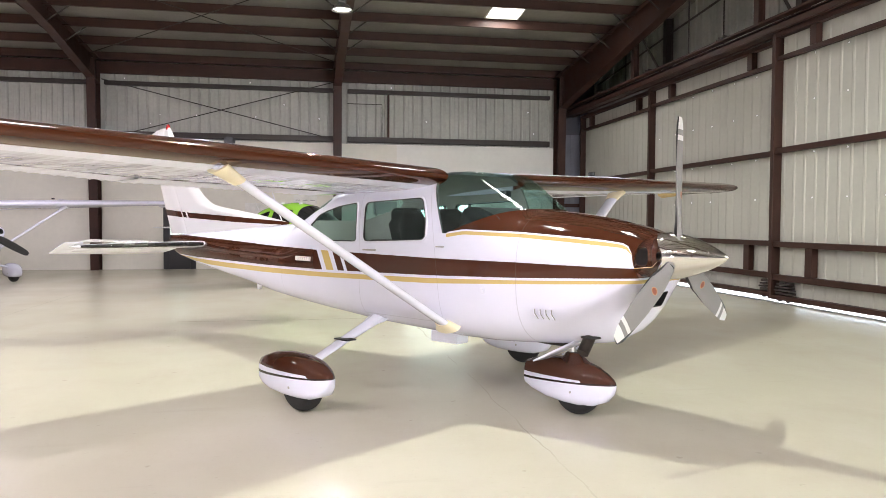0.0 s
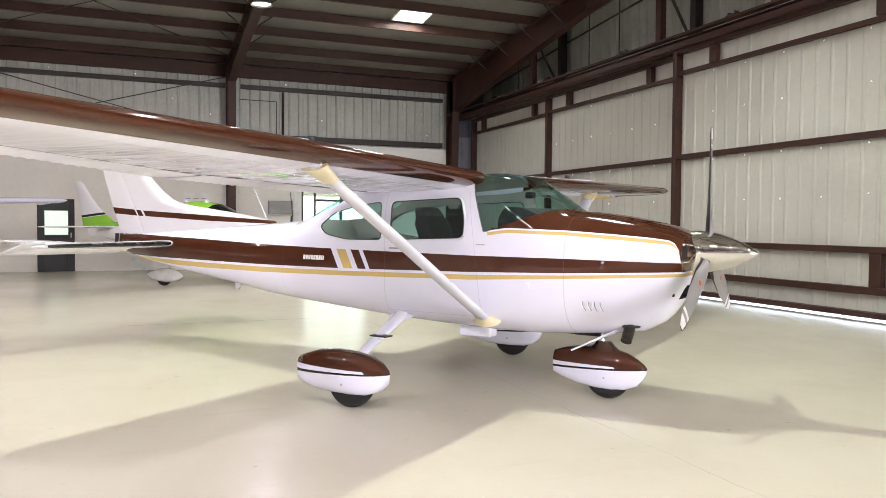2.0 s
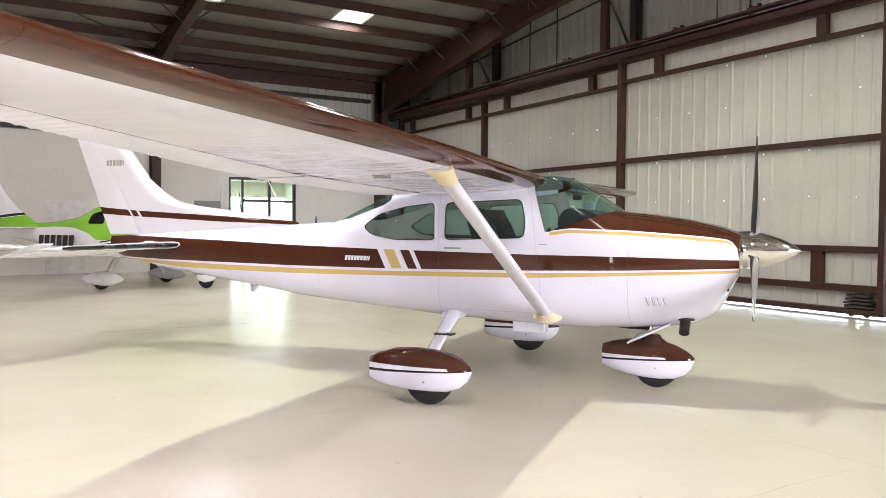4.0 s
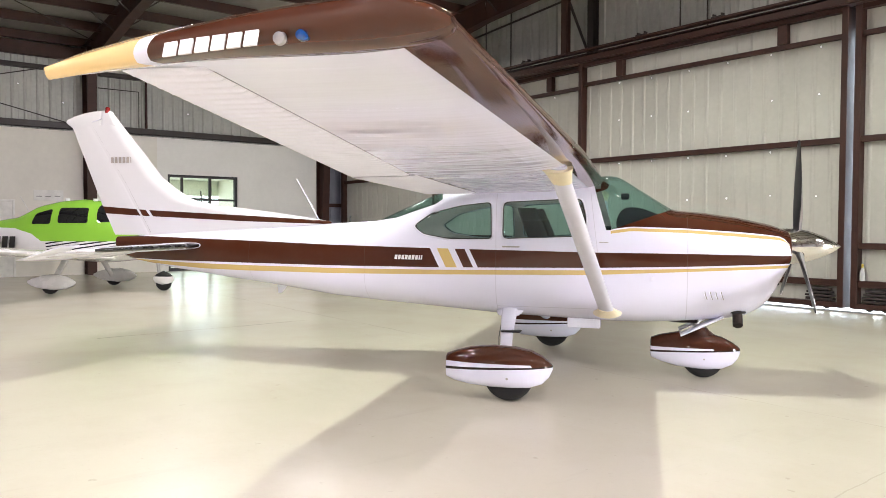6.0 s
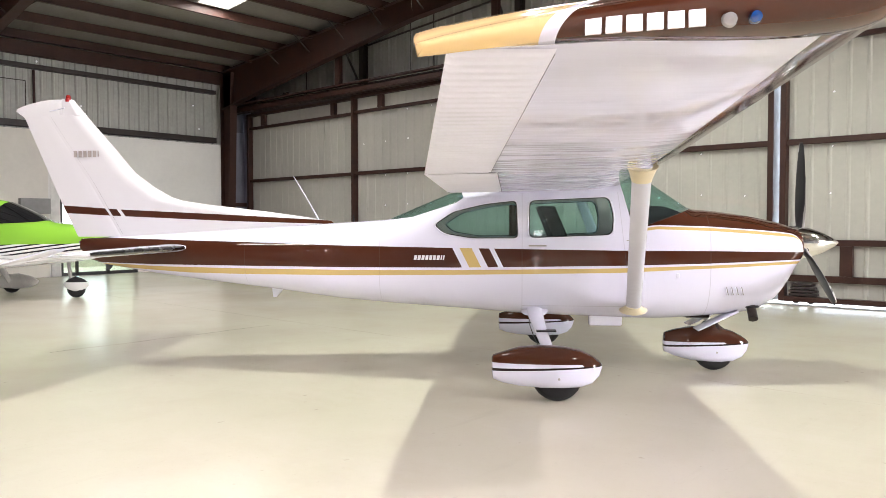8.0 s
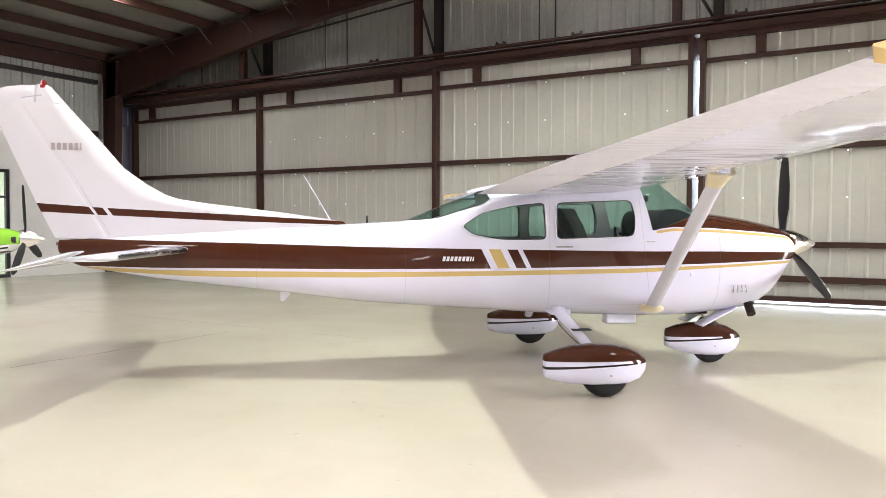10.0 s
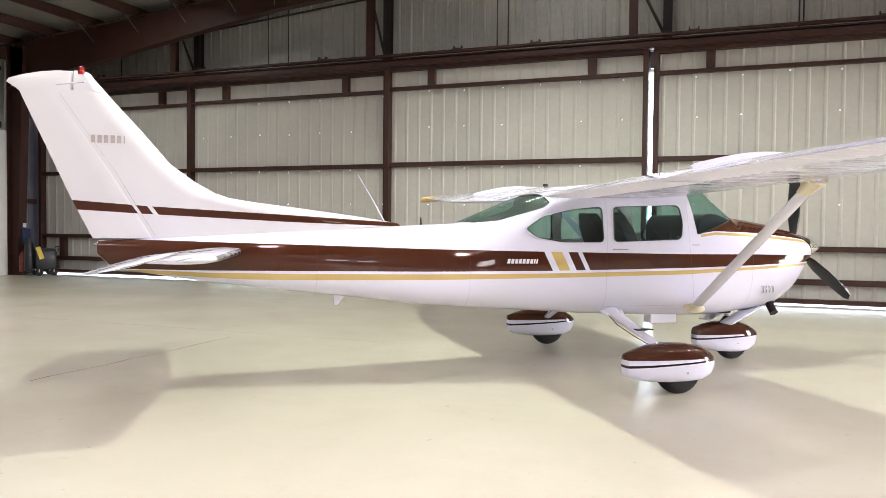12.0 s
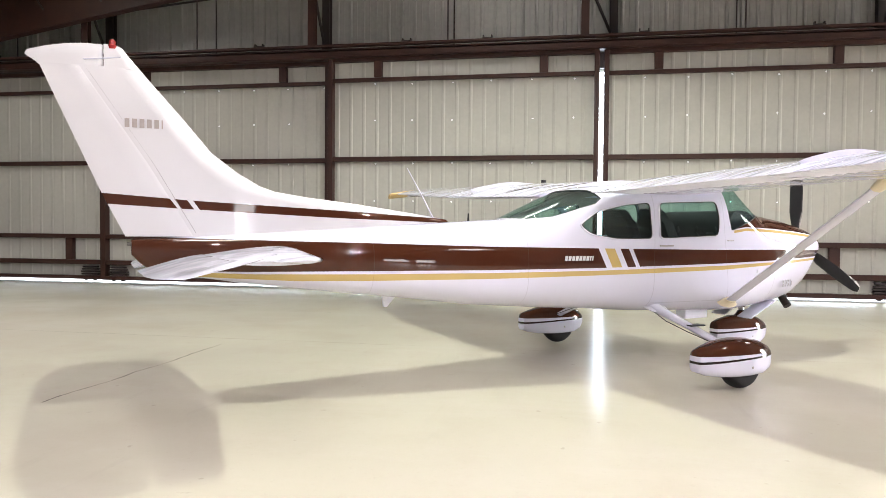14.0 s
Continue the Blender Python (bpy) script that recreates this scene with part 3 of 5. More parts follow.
def build_airplane(striped):
    plane = new("airplane")
    body_mat, fin_mat, wing_mat, tip_mat = fuselage_paint(striped), fin_paint(striped), wing_paint(striped), tip_paint(striped)
    # fuselage shell with real window openings
    body = lofted("fuselage", body_rings(-4.83, 2.26, 0.0), body_mat, None, smooth=32)
    inner = lofted("inner", body_rings(-1.42, 1.24, 0.020), MAT["cabin"])
    boolean(body, inner, "DIFFERENCE")
    for side in (-1, 1):
        boolean(body, prism("cutter", rounded([(side * 0.215, 1.165), (side * 0.215, 1.30), (side * 0.365, 1.285), (side * 0.388, 1.18)], 0.05), "x", 2.165, 2.40, MAT["inlet"]), "DIFFERENCE")
    boolean(body, prism("cutter", rounded([(-0.13, 0.863), (-0.11, 0.973), (0.16, 0.973), (0.16, 0.863)], 0.02), "x", 2.06, 2.40, MAT["dash"]), "DIFFERENCE")
    panes = []
    for name, outline in WINDOWS.items():
        wide = 1.0
        for side in ((-1, 1) if "side" in name or "door" in name else (0,)):
            lo, hi = {-1: (-wide, -0.2), 1: (0.2, wide), 0: (-wide, wide)}[side]
            cutter = prism("cutter", outline, "y", lo, hi, MAT["lining_edge" if side == 0 else "rubber"])
            boolean(body, cutter, "DIFFERENCE")
            shell = lofted("pane", body_rings(-1.72, 1.45, 0.005), MAT["glass"], None, smooth=32)
            core = lofted("core", body_rings(-1.80, 1.50, 0.010), MAT["glass"])
            boolean(shell, core, "DIFFERENCE")
            keep = prism("cutter", outline, "y", lo, hi, MAT["glass"])
            boolean(shell, keep, "INTERSECT")
            shell.name = name
            panes.append(shell)
    for ob in (body, *panes):
        ob.data.shade_smooth()
        ob.data.set_sharp_from_angle(angle=radians(32))
        ob.parent = plane
    for ob in panes:
        ob.visible_shadow = False
        tagged(ob, "green tinted acrylic window")
    tagged(body, "glossy white fuselage with brown and gold stripes" if striped else "plain white fuselage")
    # metal or rubber trim round the side windows
    for side in (-1, 1):
        for name in ("door_window", "rear_side_window"):
            pts = []
            for x, z in WINDOWS[name]:
                w, low, mid, high, below, above = body_size(x)
                y = w * (1 - min(0.999, (z - mid) / (high - mid)) ** above) ** (1 / above)
                pts.append((x, side * (y + 0.002), z))
            tube("window_trim", pts + pts[:2], 0.009, MAT["strut"], body, count=6)
            seal = [(x * 0.972 + (0.165 if name == "door_window" else -0.65) * 0.028, y * 1.0005, z * 0.972 + 1.465 * 0.028) for x, y, z in pts]
            tube("window_seal", seal + seal[:2], 0.007, MAT["rubber"], body, count=6)
    # cabin: floor, panel, seats, posts
    part("cabin_floor", box_bm(-1.05, 1.10, -0.40, 0.40, 0.72, 0.76), MAT["cabin"], body)
    panel = prism("instrument_panel", rounded([(0.82, 0.95), (0.80, 1.48), (0.86, 1.575), (1.00, 1.575), (1.22, 1.49), (1.22, 0.95)], 0.05), "y", -0.50, 0.50, MAT["dash"], plane, "black instrument panel with glare shield")
    for y in (-0.27, 0.27):
        tube("control_yoke", [(0.86, y, 1.33), (0.70, y, 1.33)], 0.015, MAT["dash"], panel)
        pts = [(0.70, y + 0.14 * math.cos(a), 1.36 + 0.09 * math.sin(a)) for a in [math.pi * (0.85 + 1.3 * k / 10) for k in range(11)]]
        tube("yoke_grip", pts, 0.016, MAT["dash"], panel)
    for row, x in enumerate((0.17, -0.74)):
        for y in (-0.27, 0.27):
            seat = part("seat", box_bm(x, x + 0.46, y - 0.21, y + 0.21, 0.98, 1.12, 0.04), MAT["seat"], plane, "dark cloth cabin seat", 40)
            tall = 0.50 if row == 0 else 0.20
            back = lofted("backrest", [[(x - 0.02 - 0.20 * k + d, y + s * w, 1.08 + tall * k) for d, s in ((0.07, -1), (0.09, -0.6), (0.09, 0.6), (0.07, 1), (-0.05, 1), (-0.07, 0.6), (-0.07, -0.6), (-0.05, -1))] for k, w in ((0, 0.19), (0.4, 0.21), (0.72, 0.20), (0.80, 0.15), (0.93, 0.13), (1.0, 0.08))], MAT["seat"], seat, smooth=60)
            part("seat_base", box_bm(x + 0.04, x + 0.42, y - 0.17, y + 0.17, 0.76, 0.98), MAT["dash"], seat)
    part("compass", box_bm(0.82, 0.90, -0.035, 0.035, 1.66, 1.72, 0.015), MAT["dash"], plane, smooth=40)
    # small fittings of the body
    for side in (-1, 1):
        y = side * 0.612
        part("door_handle", box_bm(-0.21, -0.05, y - 0.012, y + 0.012, 1.212, 1.226, 0.004), MAT["metal"], body)
        part("door_latch", box_bm(0.66, 0.74, y - 0.010, y + 0.010, 1.262, 1.270, 0.003), MAT["metal"], body)
        part("static_port", box_bm(1.10, 1.13, side * 0.588 - 0.006, side * 0.588 + 0.006, 0.93, 0.97, 0.003), MAT["strut"], body)
        for k in range(4):
            x = 1.55 + 0.045 * k
            w = body_size(x)[0] * 0.972
            tube("louvre", [(x - 0.008, side * w, 0.845), (x - 0.002, side * (w + 0.006), 0.815), (x + 0.012, side * (w - 0.016), 0.775)], 0.006, MAT["strut"], body, count=6)
            tube("louvre_slot", [(x + 0.004, side * (w - 0.002), 0.845), (x + 0.010, side * (w + 0.003), 0.815), (x + 0.024, side * (w - 0.019), 0.775)], 0.0035, MAT["grey_box"], body, count=6)
    # air inlets beside the spinner and the scoop below
    prism("intake_scoop", rounded([(-0.125, 0.868), (-0.105, 0.968), (0.155, 0.968), (0.155, 0.868)], 0.02), "x", 2.05, 2.10, MAT["dash"], body, "black intake below the spinner")
    part("drain_hole", box_bm(2.150, 2.185, -0.285, -0.255, 0.895, 0.925, 0.008), MAT["dash"], body)
    tube("exhaust_pipe", [(1.845, -0.20, 0.74), (1.847, -0.245, 0.667), (1.846, -0.30, 0.60), (1.843, -0.352, 0.54)], [0.043, 0.043, 0.043, 0.043], MAT["exhaust"], plane, "burnt steel exhaust pipe")
    revolve("exhaust_flange", [(-0.012, 0.03), (-0.012, 0.072), (0.0, 0.076), (0.008, 0.066), (0.008, 0.03)], "z", (1.847, -0.247, 0.650), MAT["dash"], plane, count=28)
    for side in (-1, 1):
        prism("cowl_flap", [(1.366, 0.424), (1.370, 0.410), (1.735, 0.592), (1.730, 0.610)], "y", side * 0.19 - 0.10, side * 0.19 + 0.10, MAT["strut"], plane, "white cowl flap hanging open", 0.004)
    part("belly_plate", box_bm(0.36, 0.66, -0.36, -0.22, 0.465, 0.56, 0.012), MAT["strut"], plane, "white entry step under the cabin")
    prism("tie_down_skeg", [(-2.80, 0.80), (-2.66, 0.78), (-2.755, 0.675), (-2.785, 0.675)], "y", -0.012, 0.012, MAT["strut"], plane)
    tube("whip_antenna", [(-2.28, 0.0, 1.41), (-2.42, 0.0, 1.66), (-2.565, 0.0, 1.90)], [0.007, 0.006, 0.005], MAT["strut"], plane, "thin white whip antenna")
    tube("blade_antenna", [(-1.95, 0.0, 1.43), (-1.95, 0.0, 1.51)], [0.012, 0.006], MAT["dash"], plane)
    # spinner and three blades
    prof = [(2.225, 0.02), (2.225, 0.158), (2.262, 0.160), (2.285, 0.160)] + [(2.285 + 0.44 * k / 14, 0.160 * (1 - (k / 14) ** 1.75) ** 0.85 + 0.004) for k in range(1, 15)]
    spinner = revolve("spinner", prof, "x", (0, 0, 1.232), MAT["chrome"], plane, "polished aluminium spinner", 48)
    for k, angle in enumerate((0.0, 121.0, 239.0)):
        rings = []
        for i in range(15):
            r = 0.12 + 0.83 * i / 14
            w = float(np.interp(r, [0.12, 0.18, 0.35, 0.6, 0.85, 0.93, 0.95], [0.034, 0.044, 0.076, 0.079, 0.064, 0.052, 0.032]))
            th = float(np.interp(r, [0.12, 0.25, 0.6, 0.95], [0.032, 0.022, 0.012, 0.005]))
            tw = radians(float(np.interp(r, [0.12, 0.35, 0.95], [44, 18, 3])))
            ring = []
            for q in range(16):
                a = 2 * math.pi * q / 16
                u, v = math.cos(a) * w, math.sin(a) * th
                ring.append((u * math.sin(tw) * -1 + v * math.cos(tw), u * math.cos(tw) + v * math.sin(tw), r))
            rings.append(ring)
        blade = lofted("propeller_blade", rings, MAT["blade" if striped else "dash"], plane, "grey propeller blade with white tip bands" if striped else "black propeller blade", 50)
        blade.matrix_basis = pose(2.372, 0, 1.232, angle, 0, 0)
        revolve("blade_root", [(0.10, 0.034), (0.125, 0.040), (0.15, 0.036)], "z", (0, 0, 0), MAT["dash"], blade, count=20)
    # wings
    for side in (-1, 1):
        rings = []
        stations = [0.50] + [0.6 + 0.2 * k for k in range(24)] + [5.40]
        for a in stations:
            le, te = wing_station(a)
            rings.append(airfoil(le, te, 0.118, side * a))
        wing = lofted("wing", rings, wing_mat, plane, "white high wing with a brown leading edge" if striped else "plain white high wing", 40)
        # tip cap
        rings = []
        for k in range(11):
            q = math.sin(math.pi / 2 * k / 10)
            a = 5.402 + 0.19 * q
            le, te = wing_station(5.4)
            f = math.cos(math.pi / 2 * k / 10) ** 0.8
            lift = 0.030 * (1 - f)
            le2 = (le[0] + 0.012 * math.sin(math.pi * k / 10) - 0.16 * (1 - f), le[1] + lift)
            te2 = (te[0] - 0.085 * min(1, k / 2) + 0.05 * (1 - f), te[1] - 0.065 * min(1, k / 6) + lift * 0.4)
            rings.append(airfoil(le2, te2, max(0.012, 0.118 * f), side * a, blunt=0.026 * min(1, k / 2) * max(0.15, f)))
        cap = lofted("wing_tip", rings, tip_mat, wing, "brown wing tip with white and cream bands" if striped else "", 40)
        # flap and aileron skins, pressed with ribs along the chord
        for name, a0, a1, share in (("flap", 0.62, 2.468, 0.30), ("aileron", 2.474, 5.33, 0.27)):
            verts, faces = [], []
            n = int((a1 - a0) / 0.0085)
            for i in range(n + 1):
                a = a0 + (a1 - a0) * i / n
                le, te = wing_station(a)
                ring = airfoil(le, te, 0.118, side * a)
                half = ring[len(ring) // 2:] + [ring[0]]
                chord = le[0] - te[0]
                pts = [p for p in half if p[0] < te[0] + share * chord]
                rib = 0.0085 * max(0.0, math.cos(2 * math.pi * a / 0.085)) ** 2 + 0.002
                keep = sorted(pts, key=lambda p: p[0])
                line = [np.interp(te[0] + share * chord * s, [p[0] for p in keep], [p[2] for p in keep]) for s in (0.0, 0.06, 0.5, 0.94, 1.0)]
                for s, z in zip((0.0, 0.06, 0.5, 0.94, 1.0), line):
                    off = rib if 0.0 < s < 1.0 else 0.001
                    verts.append((te[0] + share * chord * s, side * a, z - off))
            for i in range(n):
                for j in range(4):
                    faces.append((i * 5 + j, i * 5 + j + 1, i * 5 + j + 6, i * 5 + j + 5))
            skin = make(name, verts, faces, MAT["flap_skin"], wing, "white ribbed " + name, 50)
            edge = [verts[5 * i + 4] for i in range(0, n + 1, max(1, n // 8))]
            tube("hinge_gap", [(p[0] + 0.003, p[1], p[2] + 0.001) for p in edge], 0.0011, MAT["rubber"], skin, count=6)
        # stall fence between flap and aileron
        le, te = wing_station(2.475)
        upper = sorted(airfoil(le, te, 0.118, 0.0, 40)[:40], key=lambda p: p[0])
        xs, zs = [p[0] for p in upper], [p[2] for p in upper]
        foot = [(x, float(np.interp(x, xs, zs)) - 0.012) for x in np.linspace(-0.60, 0.50, 18)]
        crest = [(x, float(np.interp(x, xs, zs)) + h) for x, h in zip(np.linspace(-0.635, 0.52, 18), np.interp(np.linspace(0, 1, 18), [0, 0.06, 0.38, 0.55, 0.75, 1.0], [0.026, 0.036, 0.044, 0.036, 0.014, 0.004]))]
        prism("stall_fence", foot + crest[::-1], "y", side * 2.475 - 0.004, side * 2.475 + 0.004, MAT["strut"], wing, "thin white stall fence", 0.001)
        # lights and small things on the wing
        light = revolve("navigation_light", [(-0.03, 0.008), (0.0, 0.016), (0.012, 0.013), (0.018, 0.003)], "y", (0, 0, 0), MAT["blue_lens"] if side < 0 else MAT["red_lens"], cap, "tinted glass navigation light", 20)
        light.matrix_basis = pose(0.218, side * 5.575, 1.905, 0, 0, 0 if side > 0 else 180)
        strobe = revolve("strobe_light", [(-0.03, 0.008), (0.0, 0.019), (0.010, 0.016), (0.016, 0.003)], "y", (0, 0, 0), MAT["clear_lens"], cap, "clear strobe light", 20)
        strobe.matrix_basis = pose(0.158, side * 5.578, 1.900, 0, 0, 0 if side > 0 else 180)
        tube("fuel_cap", [(0.30, side * 2.2, 1.97), (0.30, side * 2.2, 2.005)], 0.035, MAT["dash"], wing)
        # lift strut with fairings
        top, foot = Vector((0.505, side * 2.41, 1.800)), Vector((0.745, side * 0.54, 0.632))
        rings = []
        for k in range(9):
            p = foot.lerp(top, k / 8)
            ring = []
            for q in range(18):
                a = 2 * math.pi * q / 18
                u = math.cos(a)
                ring.append((p.x + u * 0.066 - 0.012, p.y + math.sin(a) * 0.020 * (1 + 0.35 * u) , p.z + math.sin(a) * 0.020 * (1 + 0.35 * u) * -side * 0.9))
            rings.append(ring)
        strut = lofted("lift_strut", rings, MAT["strut"], plane, "white streamlined lift strut", 50)
        for at, way, s0, s1 in ((foot, top, 2.05, 1.08), (top, foot, 1.7, 1.1)):
            rings = []
            for k in range(5):
                p = at.lerp(way, (0.005 + 0.075 * k / 4) if at is top else (0.003 + 0.035 * k / 4))
                f = s0 + (s1 - s0) * (k / 4) ** 0.7
                rings.append([(p.x + math.cos(2 * math.pi * q / 18) * 0.062 * f - 0.012, p.y + math.sin(2 * math.pi * q / 18) * 0.024 * f, p.z - side * math.sin(2 * math.pi * q / 18) * 0.022 * f) for q in range(18)])
            lofted("strut_fairing", rings, MAT["cream" if striped else "strut"], strut, "cream plastic strut fairing" if striped else "", 50)
        # main gear
        leg = lofted("gear_leg", [[(x + math.cos(2 * math.pi * q / 16) * a, side * y + math.sin(2 * math.pi * q / 16) * b, z + math.sin(2 * math.pi * q / 16) * b * -side * -0.8) for q in range(16)] for x, y, z, a, b in ((-0.155, 0.44, 0.650, 0.080, 0.035), (-0.150, 0.56, 0.595, 0.072, 0.030), (-0.10, 0.95, 0.465, 0.056, 0.024), (-0.04, 1.33, 0.335, 0.046, 0.022))], MAT["strut"], plane, "white sprung gear leg", 50)
        lofted("leg_fairing", [[(-0.155 + math.cos(2 * math.pi * q / 16) * a, side * y + math.sin(2 * math.pi * q / 16) * b, z) for q in range(16)] for y, z, a, b in ((0.46, 0.63, 0.13, 0.06), (0.53, 0.60, 0.115, 0.05), (0.57, 0.585, 0.09, 0.035))], MAT["strut"], leg)
        step = part("step", box_bm(-0.15, 0.02, side * 0.93 - 0.05, side * 0.93 + 0.05, 0.488, 0.500, 0.004), MAT["dash"], leg, "black grip step")
        fairing = wheel_fairing("wheel_fairing", fairing_paint(striped, 0.312, [(-6, 0.268), (-0.5, 0.268), (0.36, 0.300), (4, 0.300)], [(-6, 0.246), (-0.5, 0.246), (0.36, 0.288), (4, 0.288)], 0.19), (-0.52, side * 1.40), 0.875,
            [(0.0, 0.030, 0.225, 0.345), (0.012, 0.065, 0.175, 0.365), (0.10, 0.095, 0.146, 0.392), (0.25, 0.125, 0.124, 0.430), (0.45, 0.140, 0.112, 0.446), (0.65, 0.140, 0.112, 0.437), (0.80, 0.125, 0.120, 0.412), (0.91, 0.092, 0.152, 0.370), (0.97, 0.055, 0.205, 0.330), (1.0, 0.012, 0.265, 0.300)], plane)
        tagged(fairing, "brown and white striped wheel fairing" if striped else "white wheel fairing")
        tyre((0.0, side * 1.40, 0.205), 0.205, 0.17, fairing)
        for s in (-1, 1):
            revolve("axle_bolt", [(-0.006, 0.002), (-0.006, 0.010), (0.004, 0.009), (0.006, 0.002)], "y", (0.01, side * 1.40 + s * 0.137, 0.200), MAT["metal"], fairing, count=12)
        tube("brake_line", [(-0.21, side * 0.50, 0.60), (-0.20, side * 0.70, 0.51), (-0.17, side * 0.95, 0.44), (-0.11, side * 1.25, 0.36)], 0.004, MAT["dash"], leg, count=6)
    # nose gear
    nose = wheel_fairing("wheel_fairing", fairing_paint(striped, 0.282, [(-6, 0.247), (1.1, 0.247), (1.9, 0.275), (4, 0.275)], [(-6, 0.228), (1.1, 0.228), (1.9, 0.262), (4, 0.262)], 1.66), (1.105, 0.0), 0.80,
        [(0.0, 0.030, 0.205, 0.335), (0.012, 0.060, 0.175, 0.362), (0.12, 0.090, 0.140, 0.392), (0.30, 0.110, 0.102, 0.420), (0.50, 0.118, 0.084, 0.425), (0.66, 0.115, 0.080, 0.415), (0.80, 0.098, 0.092, 0.385), (0.91, 0.068, 0.130, 0.340), (0.97, 0.042, 0.185, 0.305), (1.0, 0.012, 0.240, 0.280)], plane)
    tagged(nose, "brown and white striped nose wheel fairing" if striped else "white nose wheel fairing")
    lofted("fairing_neck", [[(1.545 + math.cos(2 * math.pi * q / 20) * a, math.sin(2 * math.pi * q / 20) * b, z) for q in range(20)] for z, a, b in ((0.37, 0.20, 0.090), (0.41, 0.125, 0.070), (0.44, 0.088, 0.052), (0.468, 0.066, 0.044), (0.474, 0.052, 0.034))], plain("brown_enamel", BROWN, 0.2, 0.0, 0.7, 0.05) if striped else MAT["strut"], nose)
    tyre((1.58, 0.0, 0.190), 0.190, 0.15, nose)
    for s in (-1, 1):
        revolve("axle_bolt", [(-0.006, 0.002), (-0.006, 0.009), (0.004, 0.008), (0.006, 0.002)], "y", (1.585, s * 0.112, 0.185), MAT["metal"], nose, count=12)
    oleo = tube("nose_strut", [(1.53, 0, 0.46), (1.49, 0, 0.60), (1.45, 0, 0.74)], [0.030, 0.034, 0.042], MAT["metal"], plane, "bare metal nose gear strut")
    prism("torque_link", [(1.36, 0.520), (1.40, 0.565), (1.50, 0.545), (1.48, 0.50)], "y", -0.03, 0.03, MAT["metal"], oleo)
    part("steering_collar", box_bm(1.30, 1.53, -0.06, 0.06, 0.510, 0.555, 0.012), MAT["exhaust"], oleo, smooth=40)
    tube("steering_rod", [(0.98, -0.08, 0.543), (1.34, -0.08, 0.525)], 0.008, MAT["dash"], oleo)
    # fin and rudder
    front = [(1.22, -2.10), (1.445, -2.15), (1.525, -2.67), (1.59, -3.20), (1.645, -3.69), (1.70, -3.86), (1.80, -4.035), (1.95, -4.24), (2.20, -4.45), (2.48, -4.70), (2.66, -4.855), (2.70, -4.885), (2.722, -4.93)]
    rear = [(1.22, -4.40), (1.296, -4.385), (1.85, -4.714), (2.555, -5.19), (2.557, -5.02), (2.722, -5.02)]
    zs = [1.24, 1.30, 1.36, 1.42, 1.45, 1.48, 1.51, 1.55, 1.59, 1.62, 1.66, 1.70, 1.75, 1.80, 1.88, 1.95, 2.08, 2.20, 2.35, 2.48, 2.552]
    def fin_ring(z, xf, xr, th, back, blunt=0.30):
        n, ring = 16, []
        for k in range(2 * n):
            top = k < n
            q = k / n if top else (2 * n - k) / n
            s = (1 - math.cos(math.pi * q)) / 2
            f = min(1.0, (s / blunt) ** 0.8) * (1 - (1 - back) * max(0.0, (s - 0.28) / 0.72))
            f = f if s < 0.999 else back
            ring.append((xf + (xr - xf) * s, (1 if top else -1) * th * max(0.02, f), z))
        return ring
    fin = lofted("fin", [fin_ring(z, np.interp(z, *zip(*front)), np.interp(z, [1.24, 1.296, 1.85, 2.553], [-4.40, -4.385, -4.714, -5.185]), np.interp(z, [1.24, 1.7, 2.6], [0.058, 0.048, 0.034]), 0.7) for z in zs], fin_mat, plane, "white fin with a brown stripe" if striped else "white fin", 40)
    lofted("fin_cap", [fin_ring(z, np.interp(z, *zip(*front)), -5.015, np.interp(z, [2.55, 2.66, 2.722], [0.0349, 0.032, 0.010]), 0.7) for z in (2.545, 2.60, 2.66, 2.70, 2.722)], fin_mat, fin)
    rud_back = [(1.29, -4.87), (1.61, -5.03), (2.53, -5.435), (2.60, -5.53), (2.63, -5.52), (2.72, -5.10)]
    rudder = lofted("rudder", [fin_ring(z, np.interp(z, [1.29, 1.85, 2.545], [-4.350, -4.676, -5.143]), np.interp(z, *zip(*rud_back)), np.interp(z, [1.24, 1.7, 2.6], [0.0405, 0.0330, 0.0232]), 0.1, 0.05) for z in (1.292, 1.40, 1.537, 1.616, 1.85, 2.1, 2.3, 2.45, 2.53, 2.548)], fin_mat, plane, "white rudder with a brown stripe" if striped else "white rudder", 40)
    for side in (-1, 1):
        tube("hinge_gap", [(np.interp(z, [1.29, 1.85, 2.545], [-4.350, -4.676, -5.143]) + 0.003, side * (np.interp(z, [1.24, 1.7, 2.6], [0.0405, 0.0330, 0.0232]) + 0.0006), z) for z in (1.32, 1.6, 1.85, 2.2, 2.53)], 0.0017, MAT["grey_box"], rudder, count=6)
    lofted("rudder_horn", [fin_ring(z, -5.020, np.interp(z, [2.54, 2.57, 2.60, 2.63, 2.67, 2.70, 2.722], [-5.440, -5.49, -5.53, -5.515, -5.40, -5.27, -5.10]), np.interp(z, [2.54, 2.66, 2.722], [0.0262, 0.024, 0.008]), 0.1, 0.05) for z in (2.545, 2.57, 2.585, 2.60, 2.615, 2.63, 2.65, 2.67, 2.685, 2.70, 2.716)], fin_mat, rudder)
    revolve("beacon", [(2.69, 0.028), (2.718, 0.030), (2.726, 0.024), (2.745, 0.025), (2.760, 0.016), (2.764, 0.004)], "z", (-4.955, 0, 0), MAT["red_lens"], plane, "red anti-collision beacon", 20)
